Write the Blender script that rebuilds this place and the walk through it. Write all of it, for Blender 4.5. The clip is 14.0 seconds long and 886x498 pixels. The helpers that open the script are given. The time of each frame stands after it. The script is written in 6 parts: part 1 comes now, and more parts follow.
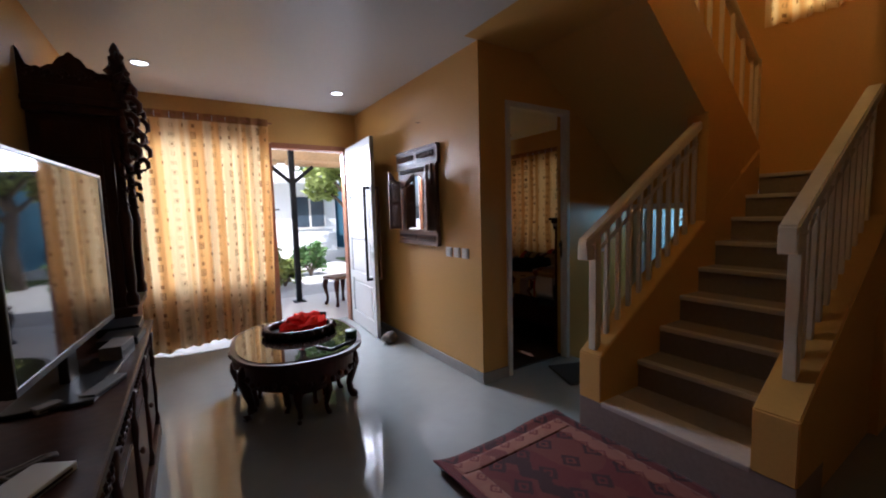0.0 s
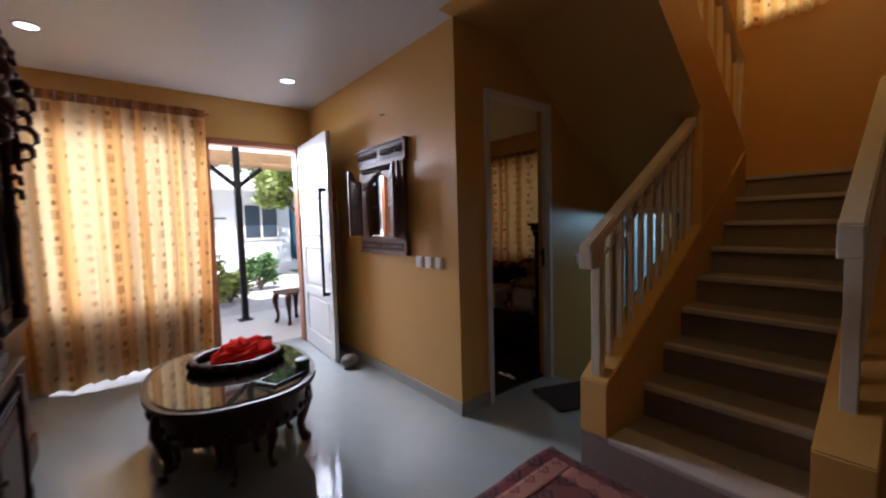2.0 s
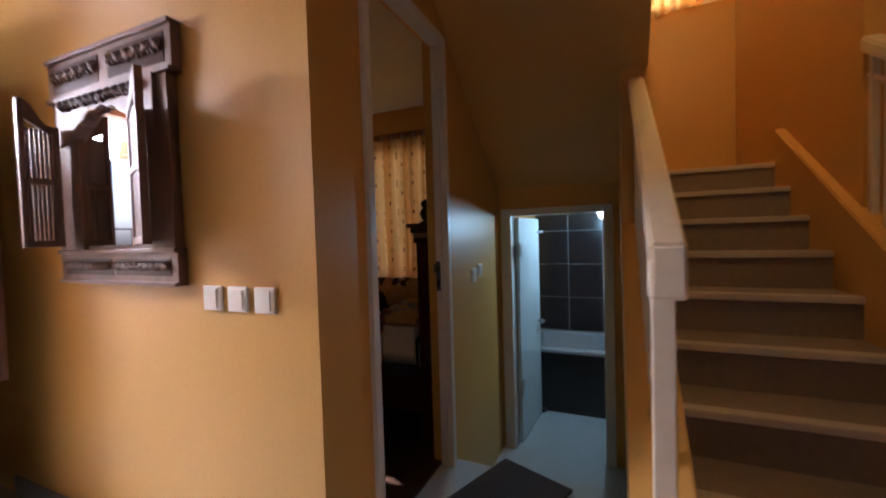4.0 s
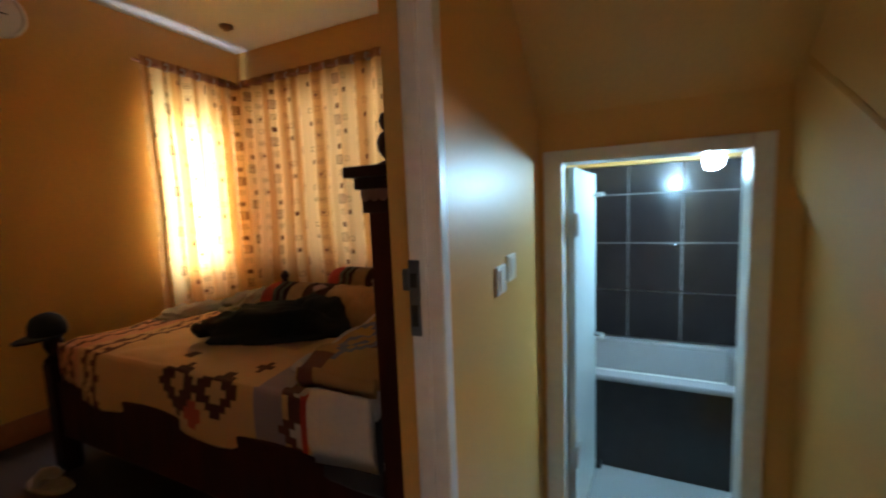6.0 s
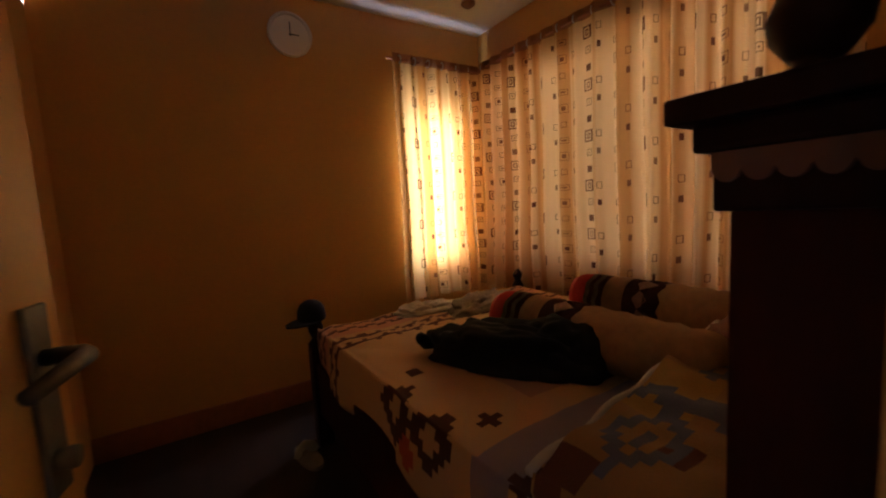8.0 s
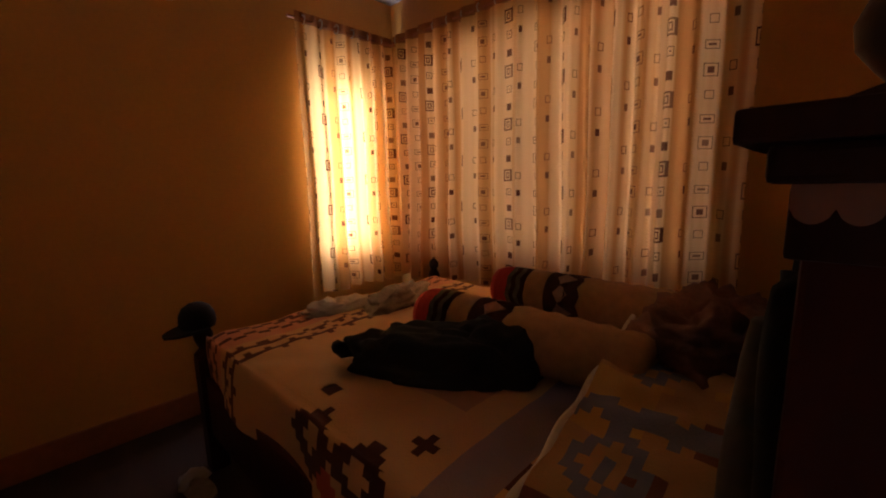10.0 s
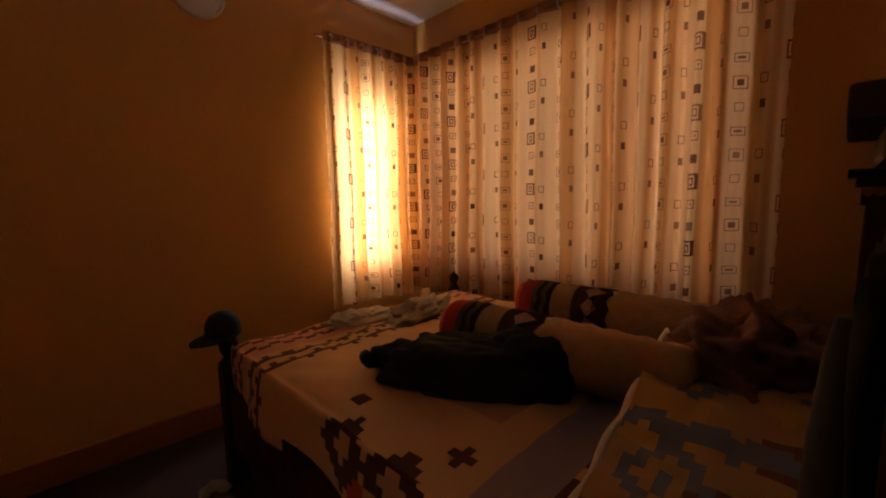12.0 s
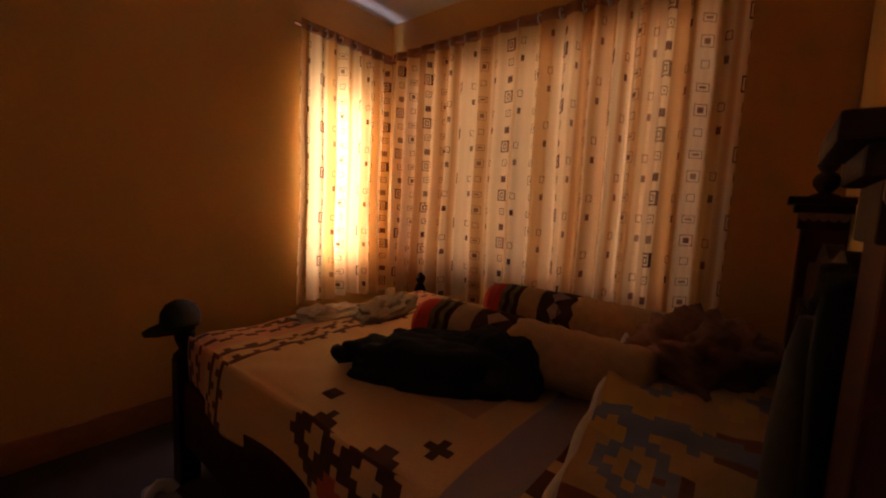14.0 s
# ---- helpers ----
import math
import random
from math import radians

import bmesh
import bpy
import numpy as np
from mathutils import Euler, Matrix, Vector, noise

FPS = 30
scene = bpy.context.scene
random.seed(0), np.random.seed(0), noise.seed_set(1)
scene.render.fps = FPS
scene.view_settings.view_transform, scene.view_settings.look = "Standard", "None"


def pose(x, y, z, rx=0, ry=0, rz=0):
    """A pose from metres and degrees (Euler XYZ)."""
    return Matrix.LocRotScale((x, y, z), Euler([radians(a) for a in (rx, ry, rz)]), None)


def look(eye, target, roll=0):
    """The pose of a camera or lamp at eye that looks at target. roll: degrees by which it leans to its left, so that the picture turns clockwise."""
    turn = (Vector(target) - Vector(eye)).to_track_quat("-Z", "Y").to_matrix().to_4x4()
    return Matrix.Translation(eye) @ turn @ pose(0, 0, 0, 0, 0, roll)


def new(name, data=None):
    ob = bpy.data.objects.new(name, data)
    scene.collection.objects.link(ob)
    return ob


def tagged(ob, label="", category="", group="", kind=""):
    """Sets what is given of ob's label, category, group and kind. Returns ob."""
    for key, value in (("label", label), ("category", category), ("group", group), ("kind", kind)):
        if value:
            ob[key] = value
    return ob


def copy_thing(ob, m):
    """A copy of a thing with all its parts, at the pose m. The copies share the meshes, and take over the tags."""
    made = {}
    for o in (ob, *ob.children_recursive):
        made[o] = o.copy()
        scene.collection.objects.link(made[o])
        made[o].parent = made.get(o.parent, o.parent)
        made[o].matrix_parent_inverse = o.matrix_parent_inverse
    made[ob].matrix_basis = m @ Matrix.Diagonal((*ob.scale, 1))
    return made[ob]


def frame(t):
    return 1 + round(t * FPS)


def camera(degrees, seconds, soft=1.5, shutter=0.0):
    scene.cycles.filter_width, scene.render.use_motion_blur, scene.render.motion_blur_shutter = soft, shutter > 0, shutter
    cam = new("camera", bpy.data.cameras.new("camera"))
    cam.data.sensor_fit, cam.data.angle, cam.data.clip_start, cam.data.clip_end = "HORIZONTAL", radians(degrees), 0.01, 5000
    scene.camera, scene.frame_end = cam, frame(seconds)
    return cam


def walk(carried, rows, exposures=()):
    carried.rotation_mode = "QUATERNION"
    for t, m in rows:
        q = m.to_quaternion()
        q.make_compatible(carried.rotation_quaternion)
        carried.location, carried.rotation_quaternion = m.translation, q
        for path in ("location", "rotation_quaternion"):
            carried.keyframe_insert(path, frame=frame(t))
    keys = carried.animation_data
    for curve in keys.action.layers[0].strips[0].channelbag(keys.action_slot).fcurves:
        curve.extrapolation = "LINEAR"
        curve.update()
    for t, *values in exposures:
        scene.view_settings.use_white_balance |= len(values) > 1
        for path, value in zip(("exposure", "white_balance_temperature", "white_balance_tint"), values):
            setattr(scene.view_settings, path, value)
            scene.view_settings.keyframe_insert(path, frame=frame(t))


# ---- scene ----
cam = camera(96.1, 14.0, soft=2.0, shutter=0.4)
PATH = [
    (0, (-1.862, -2.362, 1.335), (-0.785, -0.687, 1.154), -1.6),
    (0.5, (-1.878, -2.315, 1.328), (-0.822, -0.627, 1.135), -1.3),
    (1, (-1.907, -2.28, 1.335), (-1.044, -0.489, 1.122), -1.5),
    (1.5, (-1.827, -2.176, 1.276), (-0.776, -0.496, 1.003), -1.8),
    (2, (-1.687, -1.952, 1.287), (-0.441, -0.392, 1.154), -1.6),
    (2.5, (-1.49, -1.664, 1.265), (-0.094, -0.232, 1.209), -3.3),
    (3, (-1.347, -1.373, 1.222), (0.225, -0.138, 1.19), -3.1),
    (3.5, (-1.115, -1.08, 1.233), (0.617, -0.08, 1.195), -1.8),
    (3.7, (-1.036, -0.957, 1.21), (0.77, -0.098, 1.186), -1.9),
    (5.8, (0.166, -0.349, 1.158), (2.033, 0.352, 1.002), -1.0),
    (6, (0.268, -0.338, 1.157), (2.069, 0.508, 0.952), -2.3),
    (6.5, (0.403, -0.208, 1.139), (1.897, 1.102, 0.91), -2.9),
    (7, (0.49, -0.11, 1.154), (1.62, 1.513, 0.859), -6.2),
    (7.5, (0.579, -0.054, 1.166), (1.538, 1.688, 0.943), -6.8),
    (8, (0.626, 0.052, 1.17), (1.692, 1.732, 0.967), -3.3),
    (8.5, (0.642, 0.2, 1.184), (1.962, 1.684, 0.946), -1.4),
    (8.7, (0.65, 0.206, 1.199), (2.018, 1.635, 0.905), -0.7),
    (10.8, (0.668, 0.242, 1.214), (2.098, 1.604, 0.9), -1.6),
    (11, (0.655, 0.257, 1.197), (2.044, 1.674, 0.94), -3.0),
    (11.5, (0.638, 0.261, 1.18), (2.007, 1.688, 0.881), -2.5),
    (12, (0.624, 0.263, 1.184), (2.02, 1.676, 0.954), -1.1),
    (12.5, (0.616, 0.268, 1.177), (2.008, 1.677, 0.898), -1.2),
    (13, (0.62, 0.271, 1.174), (2.14, 1.531, 0.855), -0.6),
    (13.5, (0.605, 0.28, 1.173), (2.139, 1.523, 0.853), 0.4),
    (14, (0.566, 0.3, 1.166), (2.105, 1.561, 0.958), 2.8),
]
EXPOSURES = [(0.0, 0.95, 5500, 18), (2.0, 1.0, 5600, 19), (3.0, 1.55, 5800, 21), (3.7, 2.05, 6000, 28), (5.0, 2.45, 5850, 20), (5.8, 3.3, 5550, 8), (6.0, 3.3, 5850, 17), (6.5, 3.2, 6800, 48), (7.0, 3.0, 6300, 32), (7.5, 3.05, 5950, 19), (8.0, 2.55, 6350, 38), (8.5, 2.25, 6600, 48), (11.0, 2.5, 6850, 54), (14.0, 2.5, 6850, 54)]
walk(cam, [(t, look(eye, target, roll)) for t, eye, target, roll in PATH], EXPOSURES)

# ---- world, sun and large lights ----
world = bpy.data.worlds.new("sky")
scene.world = world
world.use_nodes = True
wn = world.node_tree.nodes
sky = wn.new("ShaderNodeTexSky")
sky.sky_type = "NISHITA"
sky.sun_disc = False
sky.dust_density = 4.0
sky.air_density = 0.8
sky.sun_elevation = radians(58)
sky.sun_rotation = radians(195)
world.node_tree.links.new(sky.outputs[0], wn["Background"].inputs[0])
wn["Background"].inputs[1].default_value = 0.15

sun = new("sun", bpy.data.lights.new("sun", "SUN"))
sun.data.energy = 5.0
sun.data.angle = radians(0.5)
sun.data.color = (1.0, 0.95, 0.86)
sun.matrix_world = look((-2.2, -5.0, 10.0), (0.0, 0.0, 0.0))


def area_lamp(name, eye, target, sx, sy, watts, colour):
    lamp = new(name, bpy.data.lights.new(name, "AREA"))
    lamp.data.shape, lamp.data.size, lamp.data.size_y = "RECTANGLE", sx, sy
    lamp.data.energy, lamp.data.color = watts, colour
    lamp.matrix_world = look(eye, target)
    return lamp


area_lamp("window_light_living", (-1.62, 2.72, 1.2), (-1.62, 0.0, 1.2), 1.1, 1.9, 15, (1.0, 0.97, 0.92))
area_lamp("window_light_door", (-0.56, 2.72, 1.97), (-0.20, 0.6, 0.3), 0.85, 0.32, 19, (0.95, 0.98, 1.0)).data.spread = radians(112)
area_lamp("window_light_bed_front", (2.22, 2.635, 1.27), (2.22, 0.0, 1.27), 0.32, 1.1, 5.4, (0.80, 0.97, 1.0))
area_lamp("window_light_bed_side", (2.86, 1.50, 1.30), (0.0, 1.50, 1.26), 1.75, 1.05, 0.25, (0.92, 1.0, 0.80))
area_lamp("window_light_stair", (3.5, -1.15, 3.9), (0.0, -1.15, 3.4), 1.1, 1.3, 12, (1.0, 0.74, 0.26))

# Added orange fill that brightens the landing; no window is known here.
area_lamp("fill_light_upstairs", (-0.05, -1.3, 4.0), (3.0, -1.2, 2.4), 0.8, 1.4, 9.0, (1.0, 0.74, 0.18))


def bulb(name, place, watts, colour, radius=0.03):
    lamp = new(name, bpy.data.lights.new(name, "POINT"))
    lamp.data.energy, lamp.data.color, lamp.data.shadow_soft_size = watts, colour, radius
    lamp.location = place
    return lamp


bulb("bath_bulb", (2.55, -0.70, 1.29), 4.3, (0.42, 0.82, 1.0), 0.05)
area_lamp("downlight_bulb", (-0.481, 1.684, 2.556), (-0.481, 1.6841, 0.0), 0.09, 0.09, 0.4, (0.95, 0.98, 1.0))
area_lamp("downlight_bulb", (-2.073, 1.61, 2.556), (-2.073, 1.6101, 0.0), 0.09, 0.09, 0.4, (0.95, 0.98, 1.0))


# ---- materials ----


def mat(name, colour, rough=0.6, metal=0.0, grain=0.12, scale=18.0, bump=0.15, second=None, stretch=(1, 1, 1), spec=0.5, coat=0.0, wide=2.2):
    """A painted, wooden or stone surface: colour varied at two scales, uneven gloss, fine relief."""
    m = bpy.data.materials.new(name)
    m.use_nodes = True
    n, l = m.node_tree.nodes, m.node_tree.links
    b = n["Principled BSDF"]
    b.inputs["Metallic"].default_value = metal
    b.inputs["Specular IOR Level"].default_value = spec
    b.inputs["Coat Weight"].default_value = coat
    b.inputs["Coat Roughness"].default_value = 0.12
    co = n.new("ShaderNodeTexCoord")
    mp = n.new("ShaderNodeMapping")
    mp.inputs["Scale"].default_value = stretch
    l.new(co.outputs["Object"], mp.inputs[0])
    fine, broad = n.new("ShaderNodeTexNoise"), n.new("ShaderNodeTexNoise")
    fine.inputs["Scale"].default_value, fine.inputs["Detail"].default_value = scale, 6
    broad.inputs["Scale"].default_value, broad.inputs["Detail"].default_value = wide, 3
    for t in (fine, broad):
        l.new(mp.outputs[0], t.inputs["Vector"])
    add = n.new("ShaderNodeMath")
    add.operation = "ADD"
    l.new(fine.outputs[0], add.inputs[0])
    l.new(broad.outputs[0], add.inputs[1])
    ramp = n.new("ShaderNodeMapRange")
    ramp.inputs["From Min"].default_value, ramp.inputs["From Max"].default_value = 0.65, 1.35
    l.new(add.outputs[0], ramp.inputs["Value"])
    mix = n.new("ShaderNodeMix")
    mix.data_type = "RGBA"
    dark = second or tuple(c * (1 - grain) for c in colour)
    lite = tuple(min(1, c * (1 + grain * 0.6)) for c in colour)
    mix.inputs["A"].default_value, mix.inputs["B"].default_value = (*dark, 1), (*lite, 1)
    l.new(ramp.outputs[0], mix.inputs["Factor"])
    l.new(mix.outputs["Result"], b.inputs["Base Color"])
    rr = n.new("ShaderNodeMapRange")
    rr.inputs["To Min"].default_value, rr.inputs["To Max"].default_value = max(0.02, rough * 0.85), min(1, rough * 1.15)
    l.new(broad.outputs[0], rr.inputs["Value"])
    l.new(rr.outputs[0], b.inputs["Roughness"])
    if bump:
        bp = n.new("ShaderNodeBump")
        bp.inputs["Strength"].default_value, bp.inputs["Distance"].default_value = bump, 0.004
        l.new(fine.outputs[0], bp.inputs["Height"])
        l.new(bp.outputs[0], b.inputs["Normal"])
    return m


def glow(name, colour, strength):
    m = bpy.data.materials.new(name)
    m.use_nodes = True
    b = m.node_tree.nodes["Principled BSDF"]
    b.inputs["Base Color"].default_value = (*colour, 1)
    b.inputs["Emission Color"].default_value = (*colour, 1)
    b.inputs["Emission Strength"].default_value = strength
    return m


def plain(name, colour, rough, metal=0.0, transmission=0.0):
    m = bpy.data.materials.new(name)
    m.use_nodes = True
    b = m.node_tree.nodes["Principled BSDF"]
    b.inputs["Base Color"].default_value = (*colour, 1)
    b.inputs["Roughness"].default_value, b.inputs["Metallic"].default_value = rough, metal
    b.inputs["Transmission Weight"].default_value = transmission
    return m


def calc(n, l, op, a, b=None, c=None):
    q = n.new("ShaderNodeMath")
    q.operation = op
    for i, v in enumerate((a, b, c)):
        if v is None:
            continue
        if isinstance(v, (int, float)):
            q.inputs[i].default_value = v
        else:
            l.new(v, q.inputs[i])
    return q.outputs[0]


def cloth(name, base, ink, translucency=0.55, printed=True, fold_shades=True, cell=(0.112, 0.0925), tint=(0.95, 0.80, 0.60), often=5.0):
    """A curtain cloth. UV runs in metres over the flat cloth: columns of small printed rectangles, tinted bands painted
    as the shade of overlapping folds, a dark heading.
    """
    m = bpy.data.materials.new(name)
    m.use_nodes = True
    n, l = m.node_tree.nodes, m.node_tree.links
    n.remove(n["Principled BSDF"])
    uv = n.new("ShaderNodeUVMap")
    sep = n.new("ShaderNodeSeparateXYZ")
    l.new(uv.outputs[0], sep.inputs[0])
    u, v = sep.outputs[0], sep.outputs[1]
    cu, cv = calc(n, l, "DIVIDE", u, cell[0]), calc(n, l, "DIVIDE", v, cell[1])
    iu, iv = calc(n, l, "FLOOR", cu), calc(n, l, "FLOOR", cv)
    fv = calc(n, l, "ABSOLUTE", calc(n, l, "SUBTRACT", calc(n, l, "FRACT", cv), 0.5))
    comb = n.new("ShaderNodeCombineXYZ")
    l.new(iu, comb.inputs[0])
    l.new(iv, comb.inputs[1])
    wh = n.new("ShaderNodeTexWhiteNoise")
    wh.noise_dimensions = "2D"
    l.new(comb.outputs[0], wh.inputs["Vector"])
    rnd = wh.outputs["Value"]
    pu = calc(n, l, "MULTIPLY", calc(n, l, "SUBTRACT", calc(n, l, "FRACT", cu), 0.5), cell[0])
    pv = calc(n, l, "MULTIPLY", fv, cell[1])

    def rect(hx, hy, shift=0.0):
        a = calc(n, l, "ABSOLUTE", calc(n, l, "SUBTRACT", pu, shift))
        return calc(n, l, "MULTIPLY", calc(n, l, "LESS_THAN", a, hx), calc(n, l, "LESS_THAN", pv, hy))

    def outline(hx, hy, line):
        return calc(n, l, "SUBTRACT", rect(hx, hy), rect(hx - line, hy - line))

    def pick(index, which, kinds):
        """The first kind where the index is which[0], and so on."""
        total = None
        for k, v in zip(which, kinds):
            f = calc(n, l, "MULTIPLY", calc(n, l, "COMPARE", index, float(k), 0.25), v)
            total = f if total is None else calc(n, l, "ADD", total, f)
        return total

    both = lambda a, b: calc(n, l, "MAXIMUM", a, b)
    row = calc(n, l, "FLOORED_MODULO", calc(n, l, "ADD", iv, calc(n, l, "MULTIPLY", iu, 7.0)), 3.0)
    column = calc(n, l, "FLOORED_MODULO", iu, 4.0)
    fine_print = pick(row, (0, 1, 2), (both(outline(0.027, 0.025, 0.0032), rect(0.012, 0.012)), both(outline(0.027, 0.017, 0.0032), rect(0.014, 0.0045)), outline(0.017, 0.017, 0.0032)))
    bold = calc(n, l, "SUBTRACT", rect(0.030, 0.033), calc(n, l, "SUBTRACT", rect(0.018, 0.025, -0.006), calc(n, l, "SUBTRACT", rect(0.011, 0.017, -0.006), rect(0.005, 0.010, -0.006))))
    bold_print = pick(row, (0, 1, 2), (bold, rect(0.017, 0.018), both(outline(0.018, 0.019, 0.004), rect(0.004, 0.004))))
    slim_print = pick(row, (0, 1), (rect(0.009, 0.016), outline(0.013, 0.018, 0.0035)))
    fine_print = calc(n, l, "MULTIPLY", fine_print, 0.95)
    shape = pick(column, (0, 1, 2, 3), (bold_print, slim_print, fine_print, slim_print))
    shape = calc(n, l, "MULTIPLY", shape, calc(n, l, "ADD", 0.75, calc(n, l, "MULTIPLY", rnd, 0.25)))
    if not printed:
        shape = calc(n, l, "MULTIPLY", shape, 0.0)
    # Random darker bands put the shade of doubled folds into the colour.
    st = n.new("ShaderNodeTexNoise")
    st.noise_dimensions = "1D"
    st.inputs["Scale"].default_value, st.inputs["Detail"].default_value = often, 1.0
    l.new(u, st.inputs["W"])
    fold_shade = n.new("ShaderNodeMapRange")
    fold_shade.inputs["From Min"].default_value, fold_shade.inputs["From Max"].default_value = 0.5, 0.57
    l.new(st.outputs[0], fold_shade.inputs["Value"])
    mixa = n.new("ShaderNodeMix")
    mixa.data_type = "RGBA"
    mixa.inputs["A"].default_value = (*base, 1)
    mixa.inputs["B"].default_value = (base[0] * tint[0], base[1] * tint[1], base[2] * tint[2], 1)
    if fold_shades:
        l.new(fold_shade.outputs[0], mixa.inputs["Factor"])
    else:
        mixa.inputs["Factor"].default_value = 0.0
    mixb = n.new("ShaderNodeMix")
    mixb.data_type = "RGBA"
    mixb.inputs["B"].default_value = (*ink, 1)
    l.new(mixa.outputs["Result"], mixb.inputs["A"])
    l.new(shape, mixb.inputs["Factor"])
    fine = n.new("ShaderNodeTexNoise")
    fine.inputs["Scale"].default_value, fine.inputs["Detail"].default_value = 260, 2
    l.new(uv.outputs[0], fine.inputs["Vector"])
    bp = n.new("ShaderNodeBump")
    bp.inputs["Strength"].default_value, bp.inputs["Distance"].default_value = 0.12, 0.002
    l.new(fine.outputs[0], bp.inputs["Height"])
    dif, tra, sh = n.new("ShaderNodeBsdfDiffuse"), n.new("ShaderNodeBsdfTranslucent"), n.new("ShaderNodeMixShader")
    sh.inputs[0].default_value = translucency
    for s in (dif, tra):
        l.new(mixb.outputs["Result"], s.inputs["Color"])
        l.new(bp.outputs[0], s.inputs["Normal"])
    l.new(dif.outputs[0], sh.inputs[1])
    l.new(tra.outputs[0], sh.inputs[2])
    l.new(sh.outputs[0], n["Material Output"].inputs[0])
    return m


OCHRE = mat("ochre wall paint", (0.62, 0.345, 0.085), 0.43, grain=0.06, scale=60, bump=0.08, wide=1.3)
WHITE = mat("white ceiling paint", (0.60, 0.59, 0.575), 0.45, grain=0.03, scale=50, bump=0.04)
TRIM = mat("off-white gloss paint", (0.72, 0.70, 0.64), 0.35, grain=0.08, scale=30, bump=0.06)
CREAMT = mat("worn grey-white gloss paint", (0.70, 0.70, 0.67), 0.35, grain=0.1, scale=30, bump=0.06)
DOORW = mat("white door paint", (0.66, 0.66, 0.64), 0.35, grain=0.05, scale=30, bump=0.05)
FLOOR = mat("polished pale porcelain", (0.35, 0.37, 0.36), 0.055, grain=0.05, scale=9, bump=0.01, spec=0.6)
STAIR = mat("grey stair stone", (0.25, 0.195, 0.175), 0.5, grain=0.16, scale=40, bump=0.1)
NOSE = mat("pale stair nosing", (0.50, 0.44, 0.41), 0.45, grain=0.1, scale=40, bump=0.06)
TEAK = mat("dark carved teak", (0.055, 0.018, 0.010), 0.36, grain=0.45, scale=26, bump=0.25, stretch=(1, 1, 0.25), coat=0.02, spec=0.16)
BEDW = mat("dark red-brown bed wood", (0.062, 0.014, 0.009), 0.55, grain=0.4, scale=20, bump=0.15, stretch=(1, 1, 0.2), spec=0.12)
BEDD = mat("near-black carved bed wood", (0.030, 0.010, 0.007), 0.55, grain=0.45, scale=26, bump=0.25, stretch=(1, 1, 0.25), spec=0.12)
TEAKR = mat("red-brown polished wood", (0.10, 0.022, 0.012), 0.35, grain=0.4, scale=20, bump=0.15, stretch=(1, 1, 0.2), coat=0.3)
BROWN = mat("weathered brown wood", (0.17, 0.085, 0.055), 0.5, grain=0.4, scale=30, bump=0.3, stretch=(1, 1, 0.3))
REDWOOD = mat("reddish door frame wood", (0.38, 0.14, 0.06), 0.45, grain=0.25, scale=25, bump=0.15)
RAILW = mat("cream painted wood", (0.68, 0.58, 0.44), 0.4, grain=0.1, scale=25, bump=0.08)
BLACKM = mat("black painted steel", (0.014, 0.015, 0.017), 0.6, spec=0.2, grain=0.2, scale=30, bump=0.05)
BLACKP = mat("black plastic", (0.012, 0.012, 0.013), 0.35, grain=0.2, scale=60, bump=0.05)
DULL = mat("dull dark steel", (0.13, 0.14, 0.155), 0.5, metal=0.7, grain=0.25, scale=60, bump=0.08)
STEEL = mat("brushed steel", (0.55, 0.55, 0.53), 0.3, metal=1.0, grain=0.1, scale=80, bump=0.05)
SCREEN = plain("dark television glass", (0.02, 0.02, 0.02), 0.04)
MIRROR = plain("mirror silver", (0.92, 0.92, 0.92), 0.02, 1.0)
GLASS = plain("window glass", (1, 1, 1), 0.0, 0.0, 1.0)
SWITCH = mat("white switch plastic", (0.72, 0.69, 0.62), 0.35, grain=0.04, bump=0.02)
CURT = cloth("printed cream curtain", (0.80, 0.62, 0.35), (0.28, 0.13, 0.05), tint=(0.92, 0.70, 0.46))
CURTB = cloth("printed cream bedroom curtain", (0.74, 0.48, 0.175), (0.12, 0.035, 0.012), 0.36, cell=(0.098, 0.0925), tint=(0.70, 0.50, 0.30), often=7.0)
HEADING = cloth("brown curtain heading", (0.38, 0.18, 0.075), (0.2, 0.08, 0.03), 0.25, False, False)
BTILE = mat("black bathroom tile", (0.022, 0.016, 0.016), 0.18, grain=0.15, scale=14, bump=0.03)
GROUT = mat("grey grout", (0.32, 0.31, 0.31), 0.8, grain=0.1)
TUBW = mat("white enamel", (0.33, 0.33, 0.34), 0.15, grain=0.04, bump=0.01)
GLOWB = glow("bath lamp diffuser", (0.82, 0.95, 1.0), 5.0)
GLOWD = glow("downlight diffuser", (0.92, 0.97, 1.0), 3.0)


